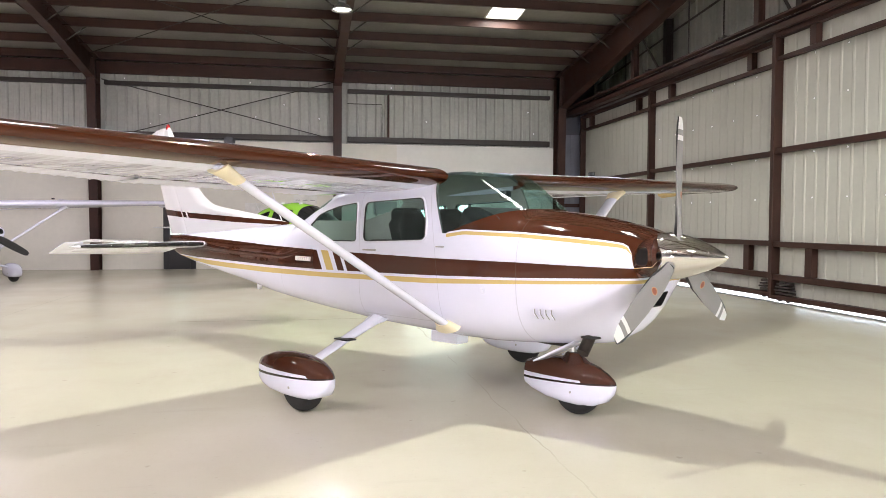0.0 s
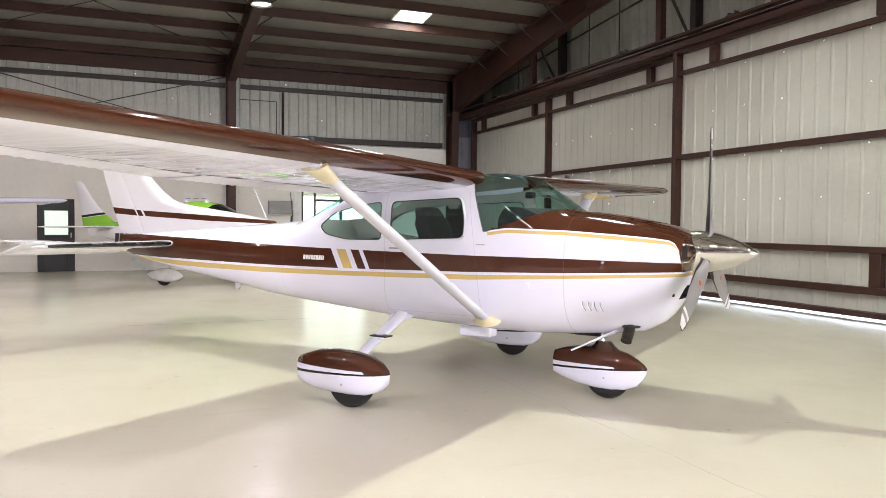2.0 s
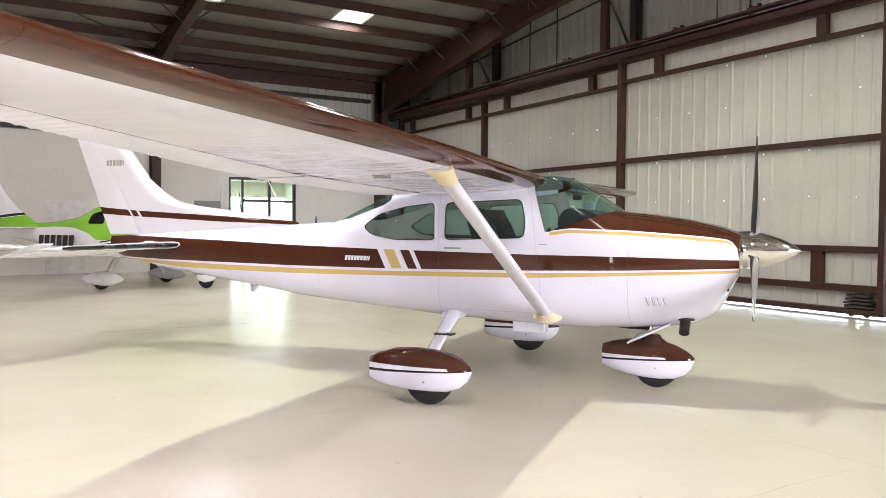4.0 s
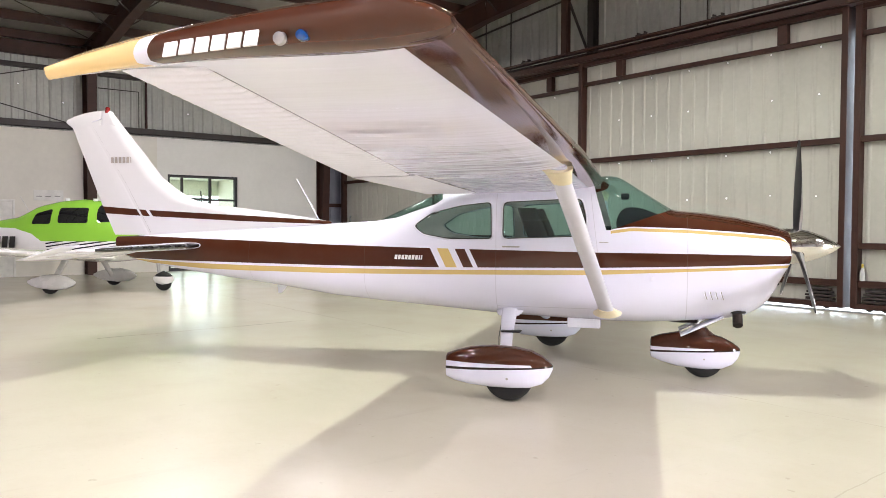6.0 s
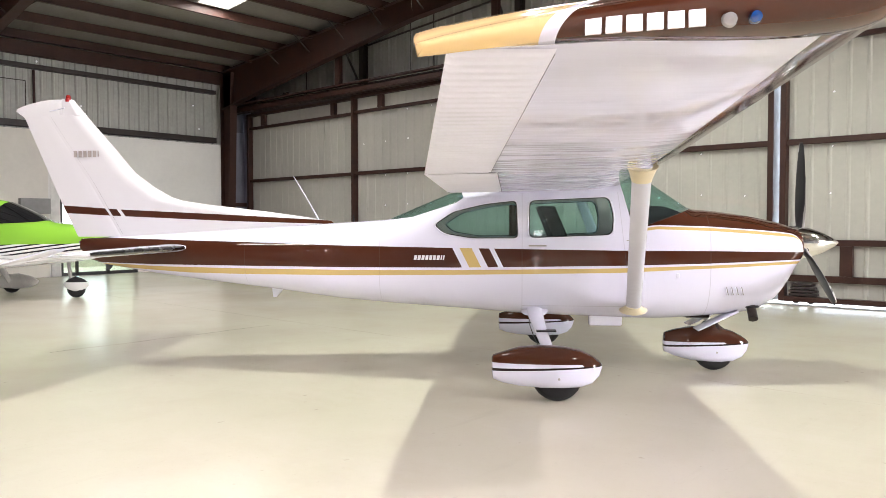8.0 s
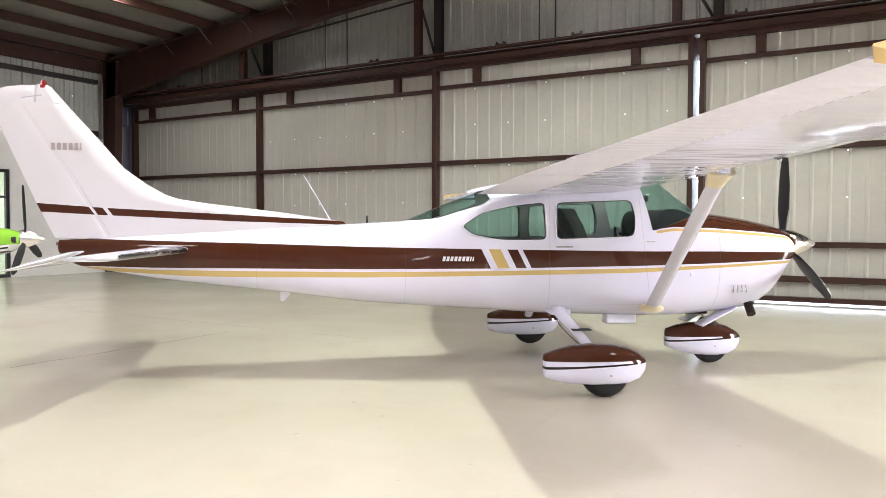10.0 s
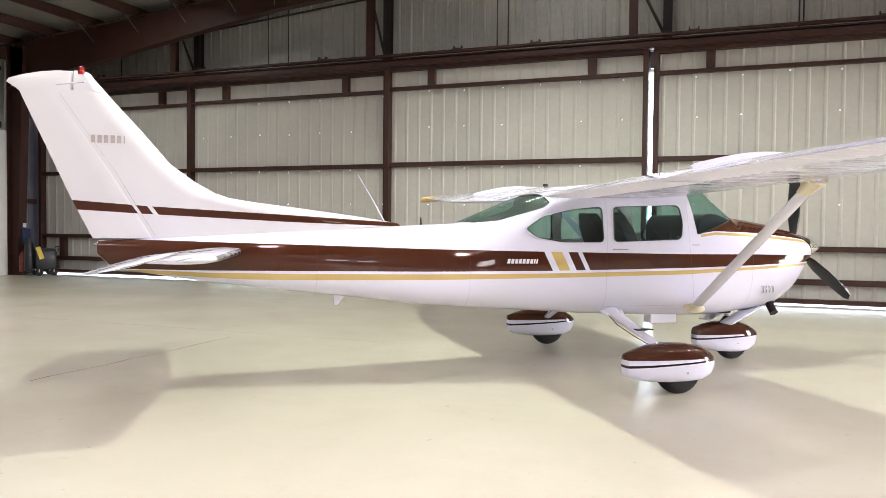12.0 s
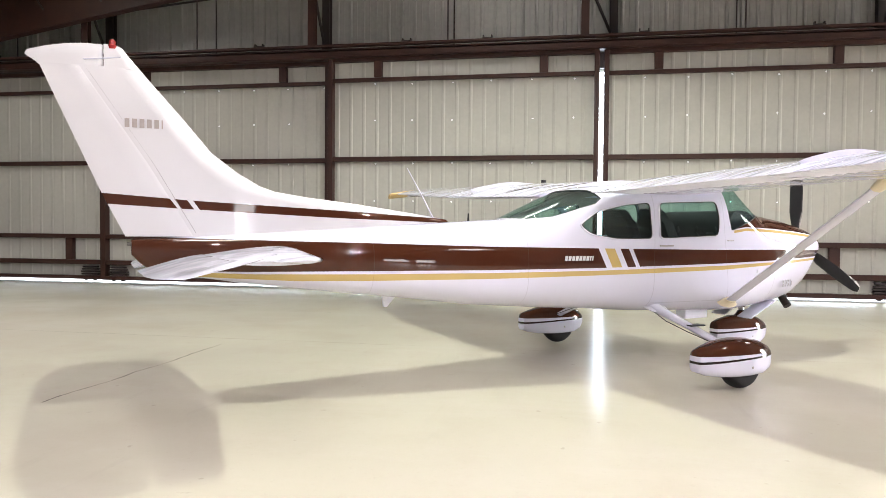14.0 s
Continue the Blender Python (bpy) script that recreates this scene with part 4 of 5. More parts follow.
    tube("tail_light", [(-4.80, 0, 1.235), (-4.86, 0, 1.235)], [0.02, 0.014], MAT["clear_lens"], plane)
    tube("vor_antenna", [(-5.15, -0.02, 2.595), (-5.0, -0.10, 2.60), (-4.90, -0.16, 2.605)], 0.005, MAT["strut"], fin)
    # tailplane and elevators
    for side in (-1, 1):
        rings = []
        for a in (0.03, 0.25, 0.6, 1.0, 1.38, 1.395, 1.48, 1.545, 1.575, 1.588):
            f = 1.0 if a < 1.5 else max(0.0, 1 - ((a - 1.5) / 0.09) ** 2) ** 0.5
            te = (-4.34 + 0.02 * a, 1.150 - 0.006 * a) if a < 1.39 else (-4.085, 1.160)
            rings.append(airfoil((-3.585 - 0.140 * a - 0.08 * (1 - f), 1.188 - 0.010 * a), te, max(0.015, 0.115 * f) * (1.0 if a < 1.39 else 1.4), side * a, 16, 0.0))
        rings = [[(x, y * 1.035, z) for x, y, z in r] for r in rings]
        stab = lofted("tailplane", rings, MAT["strut"], plane, "white tailplane", 40)
        # black boot along the leading edge
        verts, faces, rows = [], [], 12
        for i in range(rows + 1):
            a = 0.22 + 1.32 * i / rows
            end = 0.55 if i in (0, rows) else 1.0
            ring = airfoil((-3.585 - 0.140 * a, 1.188 - 0.010 * a), (-4.34 + 0.02 * a, 1.150 - 0.006 * a), 0.125, side * a, 32, 0.0)
            for k in range(-5, 6):
                p = ring[32 + int(round(k * end))]
                verts.append((p[0] + 0.003, p[1] * 1.035, p[2]))
        for i in range(rows):
            for j in range(10):
                faces.append((i * 11 + j, i * 11 + j + 1, i * 11 + j + 12, i * 11 + j + 11))
        make("edge_boot", verts, faces, MAT["boot"], stab, "black rubber boot on the leading edge", 60)
        rings = []
        for a in (0.16, 0.5, 0.9, 1.20, 1.395, 1.402, 1.54, 1.585, 1.60):
            horn = a > 1.40
            hinge = (-4.318 + 0.02 * a, 1.152) if not horn else (-4.092, 1.215)
            te = (float(np.interp(a, [0.16, 1.1, 1.6], [-4.80, -4.79, -4.63])), float(np.interp(a, [0.16, 1.1, 1.6], [1.040, 1.043, 1.070])))
            rings.append(airfoil(hinge, te, (0.075 if not horn else 0.06) * (1 - max(0, a - 1.54) * 9), side * a, 12, 0.0))
        rings = [[(x, y * 1.035, z) for x, y, z in r] for r in rings]
        lofted("elevator", rings, MAT["strut"], stab, "white elevator, slightly drooped", 40)
    return plane


AIRPLANE_POSE = pose(1.09, 6.648, 0, 0, 0, -53.6)
airplane = build_airplane(True)
airplane.matrix_basis = AIRPLANE_POSE
tagged(airplane, "white brown and gold striped high-wing light airplane on the floor", "airplane")

parked = build_airplane(False)
parked.name = "parked_airplane"
parked.matrix_basis = pose(-7.95, 18.35, 0, 0, 0, -50)
tagged(parked, "plain white high-wing light airplane parked by the back wall", "airplane")


def bars(parent, material, name, widths, height, depth=0.004, slant=0.0, gap=0.012, label=""):
    """Plain upright bars in a row in the x, z plane of an empty part, for a marking."""
    bm = bmesh.new()
    x = 0.0
    for w in widths:
        v = [bm.verts.new(p) for p in ((x, 0, 0), (x + w, 0, 0), (x + w + slant, 0, height), (x + slant, 0, height))]
        u = [bm.verts.new((p.co.x, -depth, p.co.z)) for p in v]
        bm.faces.new(v)
        bm.faces.new(u[::-1])
        for i in range(4):
            bm.faces.new((v[i], v[(i + 1) % 4], u[(i + 1) % 4], u[i]))
        x += w + gap
    return part(name, bm, material, parent, label)


def body_side(x, z):
    w, low, mid, high, below, above = body_size(x)
    if z > mid:
        return w * (1 - ((z - mid) / (high - mid)) ** above) ** (1 / above)
    return w * (1 - ((mid - z) / (mid - low)) ** below) ** (1 / below)


# markings: a short word on the stripe, a wide one on the wing tip, and the bars of the registration
mark = bars(airplane, MAT["mark_white"], "stripe_marking", [0.026] * 7 + [0.012, 0.012], 0.042, 0.004, 0.008, 0.010, "small white marking on the brown stripe")
mark.matrix_basis = Matrix.Translation((-1.265, -body_side(-1.1, 1.11) - 0.004, 1.087)) @ Euler((0, 0, math.atan2(-(body_side(-0.95, 1.11) - body_side(-1.265, 1.11)), 0.315))).to_matrix().to_4x4()
tip_mark = bars(airplane, MAT["mark_white"], "tip_marking", [0.038] * 6, 0.042, 0.006, 0.004, 0.010, "plain white blocks on the brown wing tip")
tip_mark.matrix_basis = pose(-0.178, -5.592, 1.868, -14, -3, 0)
mark = bars(airplane, MAT["mark_grey"], "registration_bars", [0.034, 0.034, 0.034, 0.034, 0.034, 0.010], 0.066, 0.003, 0.0, 0.018, "plain grey bars of the registration")
mark.matrix_basis = pose(-4.875, -0.0500, 2.112, 0, 0, 0)


# ---------------------------------------------------------------- the hangar
EAST, NORTH, SOUTH, WEST = 8.75, 24.0, -16.0, -22.0
GABLE = 9.52
RIDGE_Y, EAVE_Z, SLOPE = 4.0, 6.45, 0.083
BAYS = (8.12, 0.92, -6.15, -13.2, -20.3)


def roof_z(y):
    return EAVE_Z + SLOPE * ((NORTH - y) if y > RIDGE_Y else (y - SOUTH))


def structure(ob, label="", category=""):
    return tagged(ob, label, category, kind="structure")


structure(part("floor", box_bm(WEST - 0.3, EAST + 0.2, SOUTH - 0.3, NORTH + 0.3, -0.15, 0.0), MAT["floor"], None), "cream sealed concrete hangar floor with scuffs and hairline cracks", "floor")
structure(part("ground", box_bm(EAST + 0.2, EAST + 60, -60, 80, -0.2, -0.02), plain("concrete_apron", (0.45, 0.44, 0.42), 0.8), None), "pale concrete apron outside the doors", "ground")

# back wall: ribbed sheet above, smooth liner below
structure(corrugated("wall_north", (GABLE + 0.1, NORTH, 3.7), (-1, 0, 0), (0, 0, 1), GABLE + 0.1 - WEST, 3.1, 0.30, -0.035, MAT["wall_sheet"], None), "grey ribbed metal back wall", "wall")
liner = structure(part("wall_liner", box_bm(WEST, -4.30, NORTH - 0.25, NORTH - 0.05, 0, 3.92), MAT["liner"], None), "smooth off-white lower wall", "wall")
for x0, x1, z0 in ((-4.30, -3.35, 2.05), (-3.35, 2.80, 0.0), (2.80, 3.10, 0.0), (3.10, 5.25, 2.86), (5.25, EAST - 0.35, 0.0)):
    part("panel", box_bm(x0, x1, NORTH - 0.25, NORTH - 0.05, z0, 3.92), MAT["office_wall" if x0 > 2 else "liner"], liner)
for x0, x1, z in ((WEST, -6.4, 3.98), (-5.95, 0.8, 3.98), (1.25, 7.9, 3.98), (WEST, -6.4, 5.52), (-5.95, 0.8, 5.52), (1.25, 7.9, 5.52)):
    structure(part("wall_girt", box_bm(x0, x1, NORTH - 0.22, NORTH - 0.04, z, z + (0.17 if z < 5 else 0.12), 0.01), MAT["dark_steel"], None), "dark steel wall girt", "girt")
for x0, x1 in ((-6.0, 0.8),):
    for z0, z1 in ((5.66, 4.04), (3.87, 5.81)):
        structure(tube("brace_rod", [(x0, NORTH - 0.30, z0), (x1, NORTH - 0.30, z1)], 0.014, MAT["dark_steel"]), "thin steel cross brace rod", "brace")
tube_a = structure(tube("conduit", [(2.55, NORTH - 0.10, 4.15), (2.55, NORTH - 0.10, 5.5)], 0.035, MAT["brown_steel"]), "brown steel conduit on the back wall", "conduit")
structure(tube("conduit", [(1.25, NORTH - 0.08, 5.20), (2.35, NORTH - 0.08, 5.20), (2.35, NORTH - 0.08, 4.15)], 0.014, MAT["dark_steel"]), "thin dark conduit bent round a corner", "conduit")

# doors and glazing in the back wall
def glazed_door():
    d = new("door_1")
    y0, y1 = NORTH - 0.23, NORTH - 0.12
    for x0, x1, z0, z1 in ((-4.30, -4.12, 0, 2.05), (-3.52, -3.35, 0, 2.05), (-4.12, -3.52, 0, 1.04), (-4.12, -3.52, 1.72, 2.05)):
        part("door_frame", box_bm(x0, x1, y0, y1, z0, z1, 0.008), MAT["black_frame"], d)
    p = part("pane", box_bm(-4.12, -3.52, y0 + 0.05, y0 + 0.056, 1.04, 1.72), MAT["pane"], d)
    p.visible_shadow = False
    part("door_handle", box_bm(-3.46, -3.42, y0 - 0.05, y0, 0.95, 1.10, 0.01), MAT["metal"], d)
    return structure(d, "black door with a square glass pane", "door")


glazed_door()


def plain_door(x0, x1):
    d = new("door_2")
    y = NORTH - 0.25
    for a, b, z0, z1 in ((x0 - 0.06, x0, 0, 2.03), (x1, x1 + 0.06, 0, 2.03), (x0, x1, 1.97, 2.03)):
        part("door_frame", box_bm(a, b, y - 0.03, y, z0, z1, 0.006), MAT["white_trim"], d)
    part("door_leaf", box_bm(x0 + 0.005, x1 - 0.005, y - 0.014, y - 0.002, 0.01, 1.965, 0.004), MAT["white_trim"], d)
    part("door_handle", box_bm(x1 - 0.12, x1 - 0.07, y - 0.07, y - 0.014, 0.98, 1.02, 0.01), MAT["metal"], d)
    return structure(d, "plain white flush door in a white frame", "door")


plain_door(-1.83, -0.92)


def storefront():
    w = new("window_1")
    y0, y1 = NORTH - 0.22, NORTH - 0.12
    x0, x1, top = 3.10, 5.25, 2.86
    for a, b, z0, z1 in ((x0, x0 + 0.07, 0, top), (x1 - 0.09, x1, 0, top), (3.51, 3.57, 0, top - 0.08), (4.35, 4.43, 0, top - 0.08), (x0 + 0.07, x1 - 0.09, top - 0.08, top), (3.57, 4.35, 2.10, 2.18), (4.43, x1 - 0.09, 2.10, 2.16), (3.57, 4.35, 1.02, 1.07), (x0 + 0.07, x1 - 0.09, 0, 0.09)):
        part("window_frame", box_bm(a, b, y0, y1, z0, z1, 0.006), MAT["black_frame"], w)
    for a, b in ((x0 + 0.07, 3.51), (3.57, 4.35), (4.43, x1 - 0.09)):
        p = part("pane", box_bm(a, b, y0 + 0.05, y0 + 0.056, 0.09, top - 0.08), MAT["pane"], w)
        p.visible_shadow = False
    return structure(w, "black-framed glass entrance to a bright room", "window")


storefront()
# the lit room behind the glass, and daylight behind its far windows
room = structure(part("office_room", box_bm(2.6, 6.3, NORTH + 0.12, NORTH + 0.2, 2.95, 3.05), MAT["room"], None), "pale walls of the lit office", "wall")
for dims in ((2.5, 2.6, NORTH + 0.06, NORTH + 4.0, 0, 3.0), (6.3, 6.4, NORTH + 0.06, NORTH + 4.0, 0, 3.0), (2.6, 6.3, NORTH + 0.06, NORTH + 4.0, 2.95, 3.05), (2.6, 6.3, NORTH + 4.0, NORTH + 4.1, 0, 0.8), (2.6, 6.3, NORTH + 4.0, NORTH + 4.1, 2.4, 3.0), (2.6, 6.3, NORTH + 0.30, NORTH + 4.0, -0.1, 0.0)):
    part("room_wall", box_bm(*dims), MAT["room"], room)
structure(part("backdrop", box_bm(2.0, 6.8, NORTH + 4.6, NORTH + 4.65, 0, 3.2), MAT["outside"], None), "bright daylight behind the office windows", "backdrop")
structure(part("backdrop", box_bm(-4.6, -3.0, NORTH + 0.8, NORTH + 0.85, 0, 2.6), MAT["room_glow"], None), "lit room behind the black door", "backdrop")
lamp("office_light", "AREA", pose(4.4, NORTH + 2.2, 2.93), 70.0, (1.0, 0.98, 0.93), shape="RECTANGLE", size=2.4, size_y=1.2)
cabinet = part("wall_cabinet", box_bm(2.06, 2.80, NORTH - 0.42, NORTH - 0.252, 1.70, 2.10, 0.01), MAT["grey_box"], None)
tagged(cabinet, "grey metal box fixed to the white wall", "wall cabinet")
board = part("white_panel", box_bm(2.84, 3.06, NORTH - 0.29, NORTH - 0.252, 0.0, 2.62, 0.006), MAT["white_trim"], None)
structure(board, "narrow white panel beside the glass entrance", "panel")
chart = new("notice")
part("sheet", box_bm(-0.42, 0.30, NORTH - 0.262, NORTH - 0.252, 2.02, 2.30, 0.003), MAT["white_trim"], chart)
for k in range(3):
    part("bar", box_bm(-0.36 + 0.22 * k, -0.22 + 0.22 * k, NORTH - 0.266, NORTH - 0.2625, 2.12, 2.14), MAT["grey_box"], chart)
tagged(chart, "pale paper notice on the white wall", "notice")

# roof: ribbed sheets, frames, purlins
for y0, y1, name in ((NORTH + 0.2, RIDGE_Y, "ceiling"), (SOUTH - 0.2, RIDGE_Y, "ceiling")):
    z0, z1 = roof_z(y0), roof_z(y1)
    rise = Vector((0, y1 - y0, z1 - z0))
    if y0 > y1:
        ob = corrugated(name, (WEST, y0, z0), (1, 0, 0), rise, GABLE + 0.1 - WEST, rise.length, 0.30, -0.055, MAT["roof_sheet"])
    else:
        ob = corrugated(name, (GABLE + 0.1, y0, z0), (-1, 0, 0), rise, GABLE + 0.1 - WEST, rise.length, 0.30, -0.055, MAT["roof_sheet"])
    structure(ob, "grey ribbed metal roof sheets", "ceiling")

for n, x in enumerate(BAYS):
    f = new("portal_frame")
    col = ibeam("column", (x, NORTH - 0.28, 0), (x, NORTH - 0.28, 6.15), 0.36, 0.24, 0.012, 0.016, (0, -1, 0), MAT["brown_steel"], f, 0.62)
    marks = ((NORTH - 0.28, 1.42), (19.4, 1.09), (15.3, 0.79), (RIDGE_Y, 0.74)) if n == 0 else ((NORTH - 0.28, 0.97), (19.5, 0.70), (15.3, 0.69), (RIDGE_Y, 0.72))
    for (ya, da), (yb, db) in zip(marks, marks[1:]):
        ibeam("rafter", (x, ya, roof_z(ya) - da), (x, yb, roof_z(yb) - db), da - 0.23, 0.24, 0.012, 0.016, (0, 0, 1), MAT["brown_steel"], f, db - 0.23)
    ibeam("rafter", (x, SOUTH + 0.28, roof_z(SOUTH) - 0.85), (x, RIDGE_Y, roof_z(RIDGE_Y) - 0.72), 0.62, 0.24, 0.012, 0.016, (0, 0, 1), MAT["brown_steel"], f, 0.5)
    ibeam("column", (x, SOUTH + 0.28, 0), (x, SOUTH + 0.28, 6.15), 0.36, 0.24, 0.012, 0.016, (0, 1, 0), MAT["brown_steel"], f, 0.62)
    structure(f, "red-brown steel portal frame", "steel frame")
    tagged(f, group="portal frames")


def purlin(y):
    z = roof_z(y) - 0.045
    bm = box_bm(WEST, EAST - 0.2, y - 0.008, y + 0.008, z - 0.24, z)
    box_bm(WEST, EAST - 0.2, y - 0.075, y - 0.0085, z - 0.24, z - 0.225, bm=bm)
    box_bm(WEST, EAST - 0.2, y + 0.0085, y + 0.075, z - 0.015, z, bm=bm)
    return structure(tagged(part("purlin", bm, MAT["brown_steel"], None), group="purlins"), "red-brown steel roof purlin", "purlin")


structure(part("eave_beam", box_bm(WEST, EAST - 0.45, 23.72, 23.86, 5.84, 6.20, 0.01), MAT["brown_steel"], None), "red-brown steel eave beam", "beam")
for k in range(27):
    purlin(23.6 - 1.45 * k)
# knee braces from the rafters up to the purlins
for x in BAYS[:3]:
    for k in range(2, 9):
        y = 23.6 - 1.45 * k
        for s in (-1, 1):
            structure(tagged(tube("knee_brace", [(x + 0.06 * s, y, roof_z(y) - 0.66), (x + 0.62 * s, y, roof_z(y) - 0.24)], 0.018, MAT["dark_steel"], count=6), group="knee braces"), "thin steel knee brace", "brace")
# roof cross bracing
for x0, x1 in ((1.05, -6.2),):
    for a, b in ((23.0, 15.8), (15.8, 23.0)):
        structure(tube("brace_rod", [(x0, a, roof_z(a) - 0.30), (x1, b, roof_z(b) - 0.30)], 0.012, MAT["dark_steel"]), "thin steel roof brace rod", "brace")


def skylight(x, y):
    s = new("skylight")
    z = roof_z(y)
    t = math.degrees(math.atan(SLOPE)) * (-1 if y > RIDGE_Y else 1)
    part("panel", box_bm(-0.42, 0.42, -0.58, 0.58, -0.062, -0.055), MAT["skylight"], s)
    for d in ((-0.45, -0.42, -0.6, 0.6), (0.42, 0.45, -0.6, 0.6), (-0.42, 0.42, -0.61, -0.58), (-0.42, 0.42, 0.58, 0.61)):
        part("frame", box_bm(*d, -0.075, -0.035), MAT["white_trim"], s)
    s.matrix_basis = pose(x, y, z, t, 0, 0)
    structure(s, "bright translucent roof panel", "skylight")
    tagged(s, group="skylights")
    lamp("skylight_glow", "AREA", pose(x, y, z - 0.09, t, 0, 0), SKY_PANEL_WATTS, (0.98, 0.97, 0.94), shape="RECTANGLE", size=0.8, size_y=1.1)


for x, y in ((5.0, 18.55), (5.0, 9.3), (5.0, -2.0), (-2.5, 9.3), (-2.5, -2.0), (-9.5, 9.3), (-9.5, -2.0)):
    skylight(x, y)


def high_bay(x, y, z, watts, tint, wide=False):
    h = new("high_bay_and_fill_lamp")
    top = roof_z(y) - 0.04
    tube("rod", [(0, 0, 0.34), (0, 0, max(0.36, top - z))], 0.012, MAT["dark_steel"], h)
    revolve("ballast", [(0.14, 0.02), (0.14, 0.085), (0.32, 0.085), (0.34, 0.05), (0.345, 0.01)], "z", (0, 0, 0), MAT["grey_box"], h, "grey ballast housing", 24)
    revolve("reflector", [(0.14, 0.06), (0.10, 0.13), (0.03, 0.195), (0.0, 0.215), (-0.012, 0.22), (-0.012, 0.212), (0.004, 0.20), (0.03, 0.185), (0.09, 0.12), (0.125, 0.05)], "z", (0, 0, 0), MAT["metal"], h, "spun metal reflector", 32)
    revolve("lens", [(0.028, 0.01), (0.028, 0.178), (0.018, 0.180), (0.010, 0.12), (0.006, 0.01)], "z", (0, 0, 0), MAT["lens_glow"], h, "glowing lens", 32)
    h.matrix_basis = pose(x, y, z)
    tagged(h, "round high-bay lamp hanging from the roof, lit; most added out of view as fill", "lamp", "high-bay lamps")
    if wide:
        lamp("high_bay_and_fill_light", "SPOT", pose(x, y, z - 0.11), watts, tint, cone=radians(152))
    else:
        lamp("high_bay_and_fill_light", "AREA", pose(x, y, z - 0.02), watts, tint, shape="DISK", size=0.22)


high_bay(0.73, 7.13, 6.98, LAMP_WATTS, (0.95, 0.975, 0.875), True)
# the first hangs in view; the rest are unseen fill lamps added for brightness
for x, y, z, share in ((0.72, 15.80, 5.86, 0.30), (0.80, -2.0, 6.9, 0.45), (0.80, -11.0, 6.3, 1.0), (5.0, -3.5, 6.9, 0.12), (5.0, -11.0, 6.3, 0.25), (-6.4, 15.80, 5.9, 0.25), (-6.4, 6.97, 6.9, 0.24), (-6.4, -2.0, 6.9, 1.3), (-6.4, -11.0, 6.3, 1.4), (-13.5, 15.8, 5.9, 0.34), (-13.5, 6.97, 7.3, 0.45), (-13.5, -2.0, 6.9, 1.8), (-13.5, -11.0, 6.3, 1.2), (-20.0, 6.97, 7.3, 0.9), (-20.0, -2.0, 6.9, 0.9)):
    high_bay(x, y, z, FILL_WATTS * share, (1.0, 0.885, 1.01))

# the door wall: header track, gable posts and sheet, sliding leaves
structure(corrugated("wall_east", (GABLE, SOUTH, 4.7), (0, 1, 0), (0, 0, 1), NORTH - SOUTH, 3.9, 0.30, -0.035, MAT["gable_sheet"]), "dull ribbed gable sheet set back over the doors", "wall")
header = new("door_header")
ibeam("header_beam", (EAST - 0.24, SOUTH, 4.96), (EAST - 0.24, NORTH, 4.96), 0.18, 0.20, 0.014, 0.018, (0, 0, 1), MAT["brown_steel"], header)
part("track", box_bm(EAST - 0.36, EAST - 0.342, SOUTH, NORTH, 4.98, 5.08, 0.004), MAT["brown_steel"], header)
part("track", box_bm(EAST - 0.44, EAST - 0.28, SOUTH, NORTH, 5.175, 5.222, 0.008), MAT["brown_steel"], header)
part("track", box_bm(EAST - 0.02, EAST + 0.04, SOUTH, NORTH, 4.98, 5.14, 0.004), MAT["brown_steel"], header)
# unseen deck added to keep daylight from leaking in over the leaves
part("light_stop_deck", box_bm(EAST - 0.14, GABLE - 0.04, SOUTH, NORTH, 5.145, 5.20, 0.006), MAT["dark_steel"], header, "unseen dark steel deck between header and gable, added to stop daylight")
part("rear_beam", box_bm(GABLE - 0.22, GABLE - 0.04, SOUTH, NORTH, 4.75, 5.144, 0.01), MAT["dark_steel"], header)
for y in (20.8, 17.6, 14.2, 10.9, 9.2, 6.1, 2.9, -0.5):
    hanger = part("hanger", box_bm(EAST - 0.44, EAST - 0.28, y - 0.10, y + 0.10, 5.222, 5.245, 0.004), MAT["dark_steel"], header)
    for d in (-0.085, 0.085):
        part("lug", box_bm(EAST - 0.40, EAST - 0.30, y + d - 0.012, y + d + 0.012, 5.246, 5.30, 0.003), MAT["dark_steel"], hanger)
structure(header, "red-brown steel header with sliding door tracks", "door header")
# gable posts stand in pairs, one over the header and one on the gable sheet, with a stay between
for y in (18.46, 13.0, 7.24, 1.5, -4.3, -10.0):
    top = roof_z(y) - 0.07
    back = y if y != 7.24 else 6.66
    structure(tagged(ibeam("gable_post", (EAST - 0.38, y, 5.225), (EAST - 0.38, y, top), 0.14, 0.16, 0.012, 0.014, (1, 0, 0), MAT["brown_steel"]), group="gable posts"), "red-brown steel gable post over the door header", "post")
    structure(tagged(ibeam("gable_post", (GABLE - 0.26, back, 5.21), (GABLE - 0.26, back, top), 0.20, 0.17, 0.012, 0.014, (1, 0, 0), MAT["dark_steel"]), group="gable posts"), "dark steel gable post against the sheet", "post")
    structure(tagged(tube("gable_stay", [(EAST - 0.22, y, min(6.45, top - 0.25)), (GABLE - 0.28, back, 5.30)], 0.032, MAT["dark_steel"], count=8), group="gable stays"), "dark steel diagonal stay between two gable posts", "brace")
